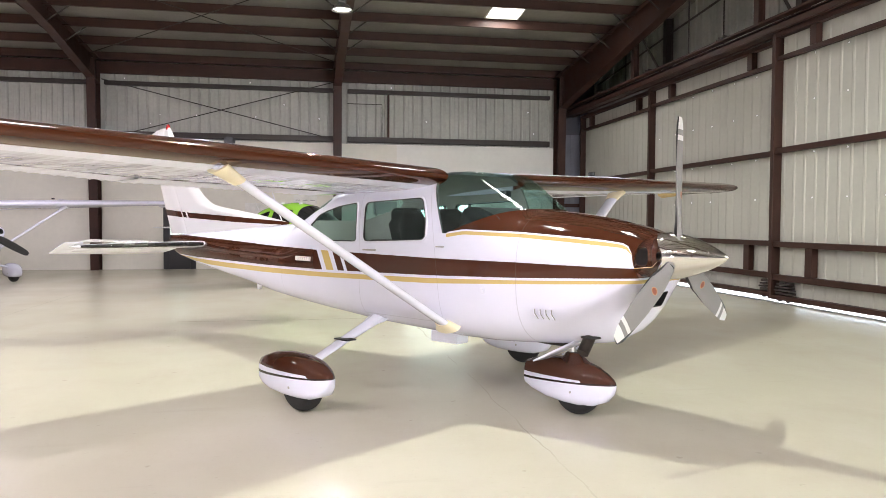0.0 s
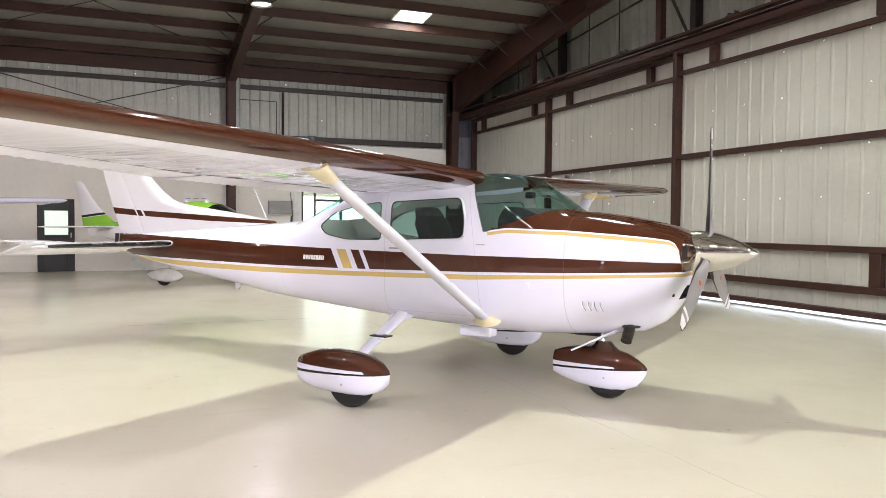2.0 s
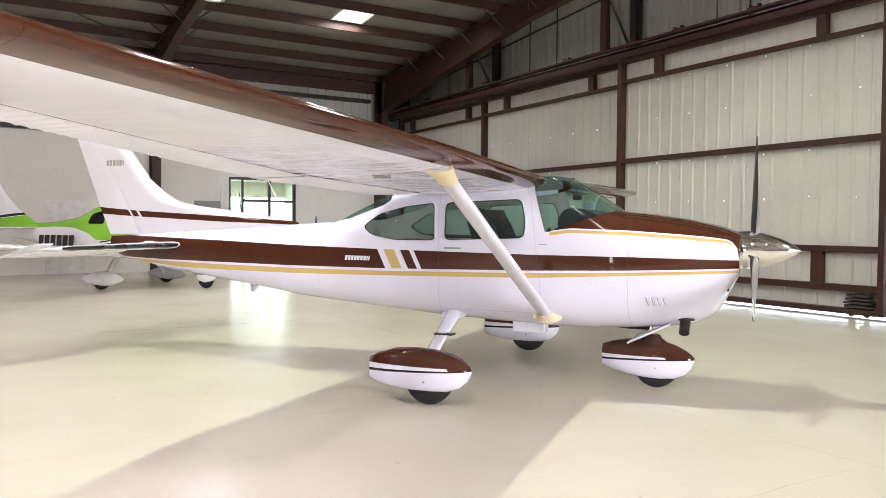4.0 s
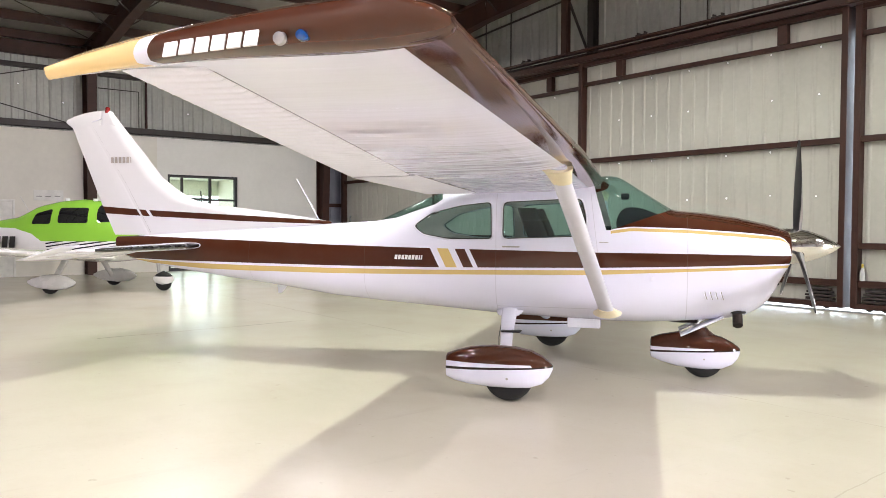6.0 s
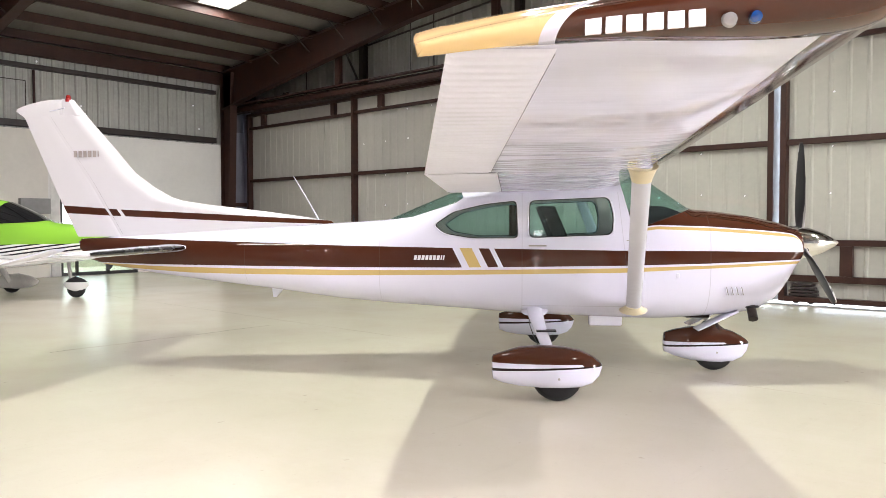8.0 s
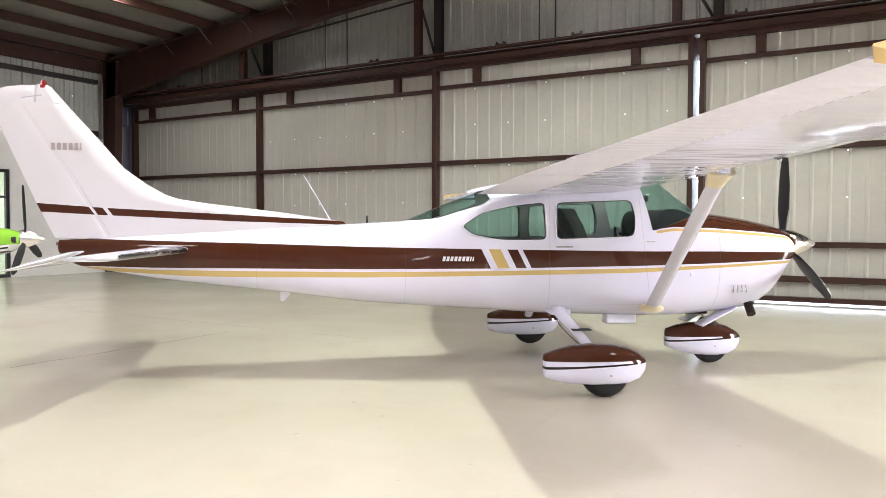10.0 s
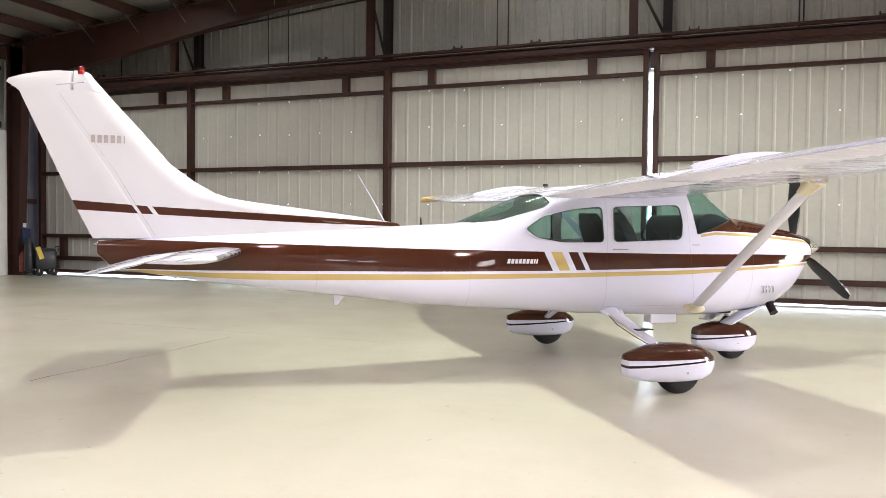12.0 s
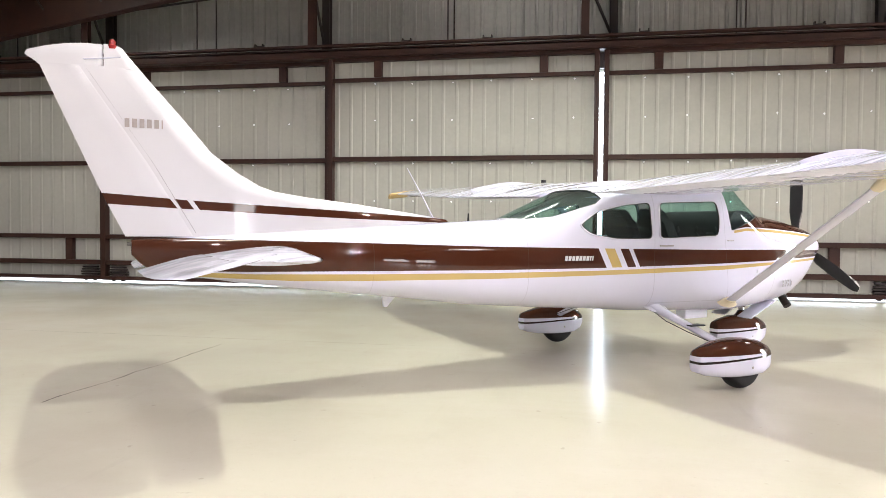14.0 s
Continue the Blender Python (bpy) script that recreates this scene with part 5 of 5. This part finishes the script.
for x, y in ((8.46, 15.71), (9.31, 15.70), (8.44, 10.04), (9.44, 10.09), (8.46, 4.2), (9.40, 4.2), (9.31, 21.0)):
    structure(tagged(tube("sag_rod", [(x, y, 5.20), (x, y, roof_z(y) - 0.06)], 0.016, MAT["dark_steel"], count=6), group="sag rods"), "thin dark vertical rod", "rod")
structure(tube("rake_angle", [(GABLE - 0.10, 23.5, 5.99), (GABLE - 0.10, 18.5, 6.45), (GABLE - 0.10, 13.5, 6.86), (GABLE - 0.10, RIDGE_Y, 7.62)], 0.026, MAT["dark_steel"], count=6), "thin dark angle following the roof slope on the gable", "rake angle")
for k in range(1, 14):
    y = 23.6 - 1.45 * k
    structure(tagged(part("purlin_bracket", box_bm(EAST - 0.62, EAST - 0.19, y - 0.09, y + 0.09, roof_z(y) - 0.40, roof_z(y) - 0.29, 0.008), MAT["dark_steel"], None), group="purlin brackets"), "dark steel bracket at the end of a purlin", "bracket")


def door_leaf(y0, y1, x, stubs, low):
    d = new("door_leaf")
    b = MAT["brown_steel"]
    for y in (y0, y1):
        part("post", box_bm(x - 0.10, x + 0.34, y - 0.05, y + 0.05, 0.06, 4.955, 0.008), b, d)
    i0, i1 = y0 + 0.051, y1 - 0.051
    for z, h, t in ((4.46, 0.080, 0.06), (2.76, 0.100, 0.06), (1.03, 0.10, 0.07), (low, 0.11, 0.07), (0.06, 0.085, 0.10), (4.885, 0.08, 0.09)):
        part("rail", box_bm(x - t, x + t * 0.6, i0, i1, z, z + h, 0.006), b, d)
    for y in stubs:
        part("stub", box_bm(x - 0.07, x + 0.05, y - 0.085, y + 0.085, 4.546, 4.884, 0.006), b, d)
        part("stub", box_bm(x - 0.07, x + 0.05, y - 0.095, y + 0.095, low + 0.111, 1.029, 0.006), b, d)
    corrugated("sheet", (x + 0.075, i0, 0.08), (0, 1, 0), (0, 0, 1), i1 - i0, 4.87, 0.288, -0.011, MAT["door_sheet"], d, False)
    for a, b in ((y1 - 0.58, y1 - 0.12), (y0 + 0.12, y0 + 0.58)):
        truck = part("roller_truck", box_bm(x - 0.06, x + 0.05, a, b, 0.160, 0.205, 0.006), MAT["dark_steel"], d, "dark roller truck of stacked plates")
        for k in range(3):
            part("plate", box_bm(x - 0.085 + 0.01 * k, x + 0.05, a + 0.03 * k, b - 0.02 * k, 0.225 + 0.055 * k, 0.258 + 0.055 * k, 0.006), MAT["dark_steel"], truck)
        for c in (a + 0.11, b - 0.11):
            revolve("wheel", [(-0.03, 0.01), (-0.03, 0.052), (-0.018, 0.062), (0.018, 0.062), (0.03, 0.052), (0.03, 0.01)], "x", (x - 0.03, c, 0.086), MAT["dark_steel"], truck, count=20)
    return structure(tagged(d, group="sliding door leaves"), "off-white ribbed sliding door leaf in a red-brown frame", "door")


for y0, y1, x, stubs, low in ((18.40, 23.54, 8.97, (19.30, 22.75), 0.41), (12.78, 18.28, 8.85, (13.83, 17.20), 0.41), (6.995, 12.62, 8.60, (8.06, 11.57), 0.41), (1.2, 6.800, 8.64, (2.48, 5.79), 0.41), (-4.5, 1.08, 8.58, (-3.3, -0.1), 0.41), (-10.2, -4.62, 8.64, (-9.0, -5.9), 0.41), (-15.8, -10.32, 8.58, (-14.6, -11.6), 0.41)):
    door_leaf(y0, y1, x, stubs, low)
structure(part("sill_track", box_bm(8.47, 8.53, SOUTH, NORTH - 0.3, 0.0, 0.022), MAT["metal"], None), "steel floor track of the sliding doors", "track")
structure(part("backdrop", box_bm(EAST + 3.0, EAST + 3.1, SOUTH - 4, NORTH + 6, -0.1, 7.0), MAT["daylight"], None), "bright daylight outside the doors", "backdrop")
# fixing holes through which daylight shows
verts, faces = [], []
for y0, y1, xs in ((18.5, 23.3, 9.018), (12.9, 18.1, 8.898), (7.46, 12.5, 8.648), (1.85, 6.7, 8.688)):
    y = y0
    while y < y1:
        for z in (4.41, 3.63, 2.72, 1.92):
            if random.random() < (0.9 if y < 17.5 else 0.2):
                r, c = random.uniform(0.012, 0.017), len(verts)
                yy, zz = y + random.uniform(-0.02, 0.02), z + random.uniform(-0.02, 0.02)
                for k in range(8):
                    verts.append((xs, yy + r * math.cos(k * math.pi / 4), zz + r * math.sin(k * math.pi / 4)))
                faces.append(tuple(range(c, c + 8)))
        y += 0.84
for _ in range(13):
    c, r, xx, zz = len(verts), random.uniform(0.010, 0.02), random.uniform(-5.5, 7.5), random.choice((4.4, 4.7, 5.1, 5.75))
    for k in range(8):
        verts.append((xx + r * math.cos(k * math.pi / 4), NORTH - 0.045, zz + r * math.sin(k * math.pi / 4)))
    faces.append(tuple(range(c, c + 8)))
tagged(make("fixing_holes", verts, faces, MAT["pinhole"]), "small fixing holes letting daylight through", "holes", kind="stuff")

# plain unseen walls that close the place
# west: two small windows; south: an open doorway added as fill; daylight outside
def far_wall(name, along, low, high, at, out, openings):
    """A wall along x (0) or y (1) with openings (start, end, bottom, top, watts) and daylight behind them."""
    wall = new(name)

    def slab(a0, a1, z0, z1, d0=0.0, d1=0.2):
        d = sorted((at + out * d0, at + out * d1))
        return box_bm(a0, a1, d[0], d[1], z0, z1) if along == 0 else box_bm(d[0], d[1], a0, a1, z0, z1)

    a = low
    for a0, a1, z0, z1, watts in openings:
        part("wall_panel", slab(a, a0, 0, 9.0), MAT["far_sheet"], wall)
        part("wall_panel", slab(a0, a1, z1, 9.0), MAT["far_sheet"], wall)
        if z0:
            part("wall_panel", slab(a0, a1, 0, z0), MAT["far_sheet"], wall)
        structure(part("backdrop", slab(a0 - 2.0, a1 + 2.0, z0 - 0.1, z1 + 1.0, 3.0, 3.05), MAT["outside"], None), "bright backdrop behind the openings of an unseen wall", "backdrop")
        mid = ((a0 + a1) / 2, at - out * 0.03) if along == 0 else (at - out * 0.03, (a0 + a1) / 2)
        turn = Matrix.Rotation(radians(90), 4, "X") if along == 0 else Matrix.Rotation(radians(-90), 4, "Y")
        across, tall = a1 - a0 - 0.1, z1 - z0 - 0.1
        lamp("added_opening_light", "AREA", Matrix.Translation((mid[0], mid[1], (z0 + z1) / 2)) @ turn, watts, (0.96, 0.94, 0.95), shape="RECTANGLE", size=across if along == 0 else tall, size_y=tall if along == 0 else across)
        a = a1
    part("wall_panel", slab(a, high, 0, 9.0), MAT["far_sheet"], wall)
    return structure(wall, "plain grey metal closing wall out of view, with openings for added daylight", "wall")


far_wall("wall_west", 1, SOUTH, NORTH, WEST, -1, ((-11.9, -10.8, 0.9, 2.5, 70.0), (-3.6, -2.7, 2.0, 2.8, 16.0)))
# made-up doorway out of view that brightens the airplane's side and underwing
far_wall("wall_south", 0, WEST, EAST + 0.3, SOUTH, -1, ((4.9, 8.5, 0.0, 4.9, FILL_DOORWAY_WATTS),))
# one sheet in two tones: shade in the dark colour, lit tone low down
corner = structure(part("wall_corner", box_bm(8.40, GABLE + 0.1, NORTH - 0.04, NORTH + 0.04, 0, 6.6), MAT["shaded_corner"], None), "sheet closing the corner beside the doors, shade put into its dark colour", "wall")
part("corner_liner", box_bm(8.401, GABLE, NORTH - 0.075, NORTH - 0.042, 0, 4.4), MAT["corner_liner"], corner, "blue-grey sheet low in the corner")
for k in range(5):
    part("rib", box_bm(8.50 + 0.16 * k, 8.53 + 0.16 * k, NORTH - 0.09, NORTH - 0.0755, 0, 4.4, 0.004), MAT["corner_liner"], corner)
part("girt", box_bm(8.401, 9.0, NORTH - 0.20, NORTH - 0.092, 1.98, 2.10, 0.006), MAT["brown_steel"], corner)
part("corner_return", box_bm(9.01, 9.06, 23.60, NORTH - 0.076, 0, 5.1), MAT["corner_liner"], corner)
part("corner_panel", box_bm(8.32, 8.40, NORTH - 0.30, NORTH - 0.05, 0, 6.3), MAT["shaded_corner"], corner)


# ---------------------------------------------------------------- a bottle left on the door rail
def bottle(x, y, z):
    b = new("bottle")
    revolve("body", [(0.0, 0.005), (0.0, 0.036), (0.02, 0.040), (0.13, 0.040), (0.17, 0.030), (0.20, 0.015), (0.215, 0.014)], "z", (0, 0, 0), MAT["clear_plastic"], b, "clear plastic body", 20)
    revolve("cap", [(0.212, 0.012), (0.212, 0.018), (0.262, 0.017), (0.27, 0.006)], "z", (0, 0, 0), MAT["yellow"], b, "brass coloured cap", 16)
    b.matrix_basis = pose(x, y, z)
    return tagged(b, "clear plastic bottle with a brass coloured cap on the door rail", "bottle")


bottle(8.60, 6.69, 0.521)


# ---------------------------------------------------------------- the green airplane
def n_spat():
    """White spat with a black top."""
    n = Nodes("black_topped_enamel")
    x, y, z = n.coords()
    return paint_done(n, n.mix(n.more(z, 0.30), (0.76, 0.76, 0.75), (0.02, 0.02, 0.022)), 0.03)


def build_green():
    g = new("green_airplane")
    white = plain("white_enamel", (0.78, 0.78, 0.77), 0.25, 0.0, 0.7, 0.03)
    n = Nodes("green_and_white_enamel")
    x, y, z = n.coords()
    edge = n.line(x, [(-6, 1.40), (-4.6, 1.34), (-3.6, 1.28), (-2.6, 1.33), (-1.9, 1.31), (-1.45, 1.20), (-1.2, 1.04), (1.0, 1.05), (2.6, 1.08), (4, 1.0)])
    col = n.mix(n.more(z, edge), (0.78, 0.78, 0.77), (0.25, 0.54, 0.05))
    wave = n.math("FRACT", n.math("MULTIPLY", n.math("SUBTRACT", z, n.math("MULTIPLY", x, 0.14)), 15.0))
    col = n.mix(n.both(n.less(wave, 0.42), n.between(x, -1.1, 1.9), n.less(z, edge), n.more(z, 0.84)), col, (0.02, 0.02, 0.025))
    body_mat = paint_done(n, col, 0.05)
    rings = []
    for i in range(44):
        x = -4.7 + 6.45 * i / 43
        place = x if x < 0.75 else 0.75 + (x - 0.75) * 1.3
        place = x if -1.5 < x < 0.75 else place if x > 0 else -1.5 + (x + 1.5) * 0.86
        w = np.interp(x, [-4.7, -3.0, -1.6, -0.5, 0.4, 1.2, 1.6, 1.75], [0.06, 0.28, 0.54, 0.63, 0.60, 0.46, 0.34, 0.20])
        low = np.interp(x, [-4.7, -3.0, -1.5, 0.0, 1.0, 1.6, 1.75], [1.12, 0.86, 0.66, 0.58, 0.68, 0.92, 1.03])
        high = np.interp(x, [-4.7, -3.0, -2.1, -1.5, -1.0, -0.5, -0.1, 0.3, 0.75, 1.2, 1.6, 1.75], [1.36, 1.44, 1.56, 1.80, 1.90, 1.93, 1.88, 1.70, 1.46, 1.40, 1.33, 1.28])
        m = 1.05 if x < 1 else 1.05 + (x - 1) * 0.14
        ring = []
        for j in range(36):
            a = 2 * math.pi * j / 36
            c, s = math.cos(a), math.sin(a)
            ring.append((place, math.copysign(abs(c) ** 0.85, c) * w, m + math.copysign(abs(s) ** 0.85, s) * ((high - m) if s > 0 else (m - low))))
        rings.append(ring)
    body = lofted("fuselage", rings, body_mat, g, "lime green and white fuselage", 40)
    def outer(grow):
        out = []
        for r in rings:
            cz = (r[9][2] + r[27][2]) / 2
            out.append([(p[0], p[1] * (1 + grow / 0.5), cz + (p[2] - cz) * (1 + grow / 0.45)) for p in r])
        return out
    cuts = [("cabin_window", [(-1.46, 1.40), (-1.40, 1.62), (-1.02, 1.72), (-1.00, 1.40)], s) for s in (-1, 1)] + [("cabin_window", [(-0.82, 1.42), (-0.84, 1.74), (-0.20, 1.74), (-0.14, 1.42)], s) for s in (-1, 1)] + [("windshield", [(0.06, 1.43), (-0.02, 1.76), (0.10, 2.1), (0.80, 2.1), (0.80, 1.52), (0.62, 1.46)], 0)]
    for name, outline, side in cuts:
        pane = lofted(name, outer(0.012), MAT["dark_glass"], g, "black tinted window", 40)
        lo, hi = {-1: (-1.0, -0.2), 1: (0.2, 1.0), 0: (-1.0, 1.0)}[side]
        pane.parent = None
        boolean(pane, prism("cutter", rounded(outline, 0.06, 4), "y", lo, hi, MAT["dark_glass"]), "INTERSECT")
        pane.data.shade_smooth()
        pane.data.set_sharp_from_angle(angle=radians(35))
        pane.parent = g
    for side in (-1, 1):
        # low wing with dark stripes near the root
        rings2 = []
        for a in (0.45, 1.2, 2.2, 3.4, 4.6, 5.2, 5.35):
            f = 1.0 if a < 5.1 else 0.5
            z = 0.66 + 0.080 * a
            rings2.append(airfoil((0.42 - 0.06 * a, z), (-0.92 + 0.035 * a, z - 0.03), 0.13 * f, side * a, 16))
        wing = lofted("wing", rings2, white, g, "white low wing", 40)
        for k in range(4):
            x0 = -0.55 + 0.22 * k
            prism("stripe", [(x0, side * 0.95), (x0 + 0.10, side * 0.95), (x0 + 0.02, side * 1.9), (x0 - 0.05, side * 1.9)], "z", 0.848, 0.852, MAT["mark_black"], wing)
        tube("gear_leg", [(-0.62, side * 0.62, 0.66), (-0.62, side * 1.03, 0.22)], [0.065, 0.045], white, g, "white gear leg")
        spat = wheel_fairing("wheel_fairing", white, (-1.12, side * 1.10), 1.05, [(0.0, 0.015, 0.21, 0.26), (0.12, 0.06, 0.15, 0.31), (0.35, 0.11, 0.10, 0.38), (0.6, 0.125, 0.08, 0.40), (0.82, 0.10, 0.11, 0.35), (0.95, 0.05, 0.17, 0.29), (1.0, 0.012, 0.22, 0.25)], g)
        tagged(spat, "white wheel fairing")
        tyre((-0.62, side * 1.10, 0.18), 0.18, 0.15, spat)
        stab = lofted("tailplane", [airfoil((-3.15 - 0.16 * a, 1.30), (-3.85 - 0.02 * a, 1.29), 0.09, side * a, 12, 0.0) for a in (0.02, 0.6, 1.2, 1.75, 1.80)], white, g, "white tailplane", 40)
    # fin with a green foot and dark lines
    n = Nodes("green_fin_enamel")
    x, y, z = n.coords()
    k = n.math("ADD", z, n.math("MULTIPLY", x, -0.10))
    col = n.mix(n.less(k, 1.96), (0.78, 0.78, 0.77), (0.25, 0.54, 0.05))
    col = n.mix(n.between(k, 1.97, 2.03), col, (0.03, 0.03, 0.03))
    fin_mat = paint_done(n, col, 0.05)
    rows = []
    for z, xf, xr in ((1.25, -3.3, -4.95), (1.45, -3.75, -5.0), (1.75, -4.28, -5.08), (2.1, -4.68, -5.18), (2.42, -4.98, -5.28), (2.46, -5.05, -5.28)):
        xf, xr = -1.5 + (xf + 1.5) * 0.86, -1.5 + (xr + 1.5) * 0.86
        rows.append([(xf + (xr - xf) * s, t * 0.05 * (1 if 0.1 < s < 0.8 else 0.25), z) for s, t in ((0, 1), (0.15, 1), (0.4, 1), (0.7, 1), (1, 1), (1, -1), (0.7, -1), (0.4, -1), (0.15, -1), (0, -1))])
    fin = lofted("fin", rows, fin_mat, g, "white fin with a lime green foot", 50)
    nose = wheel_fairing("wheel_fairing", n_spat(), (0.97, 0.0), 0.46, [(0.0, 0.02, 0.22, 0.28), (0.2, 0.075, 0.15, 0.36), (0.5, 0.10, 0.12, 0.42), (0.8, 0.08, 0.14, 0.36), (1.0, 0.015, 0.22, 0.28)], g)
    tagged(nose, "white nose wheel fairing with a black top")
    tyre((1.20, 0, 0.17), 0.17, 0.13, nose)
    tube("nose_leg", [(1.10, 0, 0.36), (1.04, 0, 0.85)], 0.035, MAT["metal"], g)
    revolve("spinner", [(2.03, 0.02), (2.03, 0.16)] + [(2.03 + 0.38 * i / 10, 0.16 * (1 - (i / 10) ** 1.8) + 0.004) for i in range(1, 11)], "x", (0, 0, 1.16), MAT["chrome"], g, "polished spinner", 32)
    for angle in (8.0, 128.0, 248.0):
        blade = lofted("propeller_blade", [[(math.sin(radians(35)) * -math.cos(q) * w + math.sin(q) * 0.012, math.cos(radians(35)) * math.cos(q) * w, r) for q in [2 * math.pi * i / 12 for i in range(12)]] for r, w in ((0.10, 0.03), (0.30, 0.065), (0.6, 0.07), (0.85, 0.055), (0.94, 0.02))], MAT["dash"], g, "black propeller blade", 50)
        blade.matrix_basis = pose(2.11, 0, 1.16, angle, 0, 0)
    for side in (-1, 1):
        prism("air_inlet", rounded([(side * 0.17, 1.08), (side * 0.17, 1.20), (side * 0.27, 1.20), (side * 0.27, 1.10)], 0.04), "x", 1.90, 2.02, MAT["dash"], body)
    tube("whip_antenna", [(-1.85, 0, 1.60), (-2.10, 0, 2.0)], [0.008, 0.005], white, g)
    tube("vent_cap", [(-0.9, -0.12, 1.89), (-0.9, -0.12, 1.945)], 0.05, white, g)
    tube("vent_cap", [(-0.25, -0.12, 1.88), (-0.25, -0.12, 1.935)], 0.05, white, g)
    m = bars(g, MAT["mark_black"], "registration_bars", [0.15] * 6, 0.24, 0.004, 0.03, 0.05, "plain black bars of the registration")
    m.matrix_basis = pose(-2.95, -0.375, 0.90, 0, 0, -9.5)
    return g


green = build_green()
green.matrix_basis = pose(0.95 - 1.20 * 0.70, 17.45 + 1.20 * 0.714, 0, 0, 0, -46.5)
tagged(green, "lime green and white low-wing airplane parked by the back wall", "airplane")


# ---------------------------------------------------------------- the cart in the corner
def tow_cart():
    c = new("tow_cart")
    navy = plain("navy_cart_paint", (0.006, 0.007, 0.012), 0.5, 0.0, 0.2, 0.2, 8.0)
    body = part("body", box_bm(-0.30, 0.22, -0.26, 0.26, 0.17, 0.70, 0.06), navy, c, "dark cart body", 40)
    part("top_tray", box_bm(-0.28, 0.20, -0.25, 0.25, 0.702, 0.735, 0.012), MAT["dark_steel"], c, smooth=40)
    tank = revolve("tank", [(0.12, 0.02), (0.13, 0.10), (0.20, 0.120), (0.78, 0.120), (0.90, 0.09), (0.95, 0.05), (1.02, 0.045), (1.025, 0.01)], "z", (-0.43, -0.06, 0), navy, c, "dark upright tank", 28)
    tag = part("label_plate", box_bm(-0.06, 0.06, -0.004, 0.004, -0.17, 0.17, 0.002), MAT["yellow"], body, "yellow hanging label")
    tag.matrix_basis = pose(-0.20, -0.268, 0.62, 0, -18, 0)
    tube("handle", [(0.21, -0.22, 0.60), (0.28, -0.22, 0.76), (0.29, -0.18, 0.78), (0.29, 0.18, 0.78), (0.28, 0.22, 0.76), (0.21, 0.22, 0.60)], 0.014, MAT["dark_steel"], c)
    for x in (-0.22, 0.14):
        for y in (-0.25, 0.25):
            revolve("wheel", [(-0.022, 0.02), (-0.022, 0.085), (-0.012, 0.098), (0.012, 0.098), (0.022, 0.085), (0.022, 0.02)], "y", (x, y, 0.098), MAT["tyre"], c, count=24)
            part("wheel_bracket", box_bm(x - 0.012, x + 0.012, y - 0.035, y + 0.035, 0.10, 0.18), MAT["metal"], c)
    c.matrix_basis = pose(8.44, 22.82, 0, 0, 0, -30)
    return tagged(c, "dark wheeled cart with a tank and a yellow hanging label", "cart")


tow_cart()


# ---------------------------------------------------------------- on the corner column
def fire_extinguisher(x, y, z):
    e = new("fire_extinguisher")
    revolve("cylinder", [(0.0, 0.02), (0.0, 0.075), (0.02, 0.085), (0.44, 0.085), (0.50, 0.06), (0.53, 0.03), (0.56, 0.026), (0.562, 0.005)], "z", (0, 0, 0), MAT["extinguisher"], e, "dark red steel cylinder", 28)
    part("lever", box_bm(-0.03, 0.09, -0.012, 0.012, 0.57, 0.60, 0.005), MAT["dark_steel"], e)
    tube("hose", [(0.0, -0.03, 0.56), (0.10, -0.05, 0.50), (0.12, -0.06, 0.30), (0.10, -0.07, 0.16)], 0.012, MAT["tyre"], e, count=8)
    part("bracket", box_bm(-0.05, 0.05, 0.080, 0.118, 0.20, 0.26, 0.004), MAT["dark_steel"], e)
    e.matrix_basis = pose(x, y, z)
    return tagged(e, "dark red fire extinguisher hung on the brown corner column", "fire extinguisher")


fire_extinguisher(8.06, 23.225, 0.10)
notice = part("column_notice", box_bm(8.13, 8.235, 23.300, 23.306, 1.30, 1.69, 0.002), MAT["strut"], None)
tagged(notice, "white paper notice fixed to the brown corner column", "notice")
box = new("wall_box")
part("box_body", box_bm(8.07, 8.30, 23.215, 23.325, 0.84, 1.27, 0.012), plain("dark_blue_enamel", (0.012, 0.016, 0.06), 0.4), box, smooth=40)
part("box_door", box_bm(8.09, 8.28, 23.206, 23.214, 0.87, 1.24, 0.003), plain("blue_enamel", (0.016, 0.022, 0.085), 0.35), box)
tagged(box, "small dark blue metal box fixed to the corner column", "box")
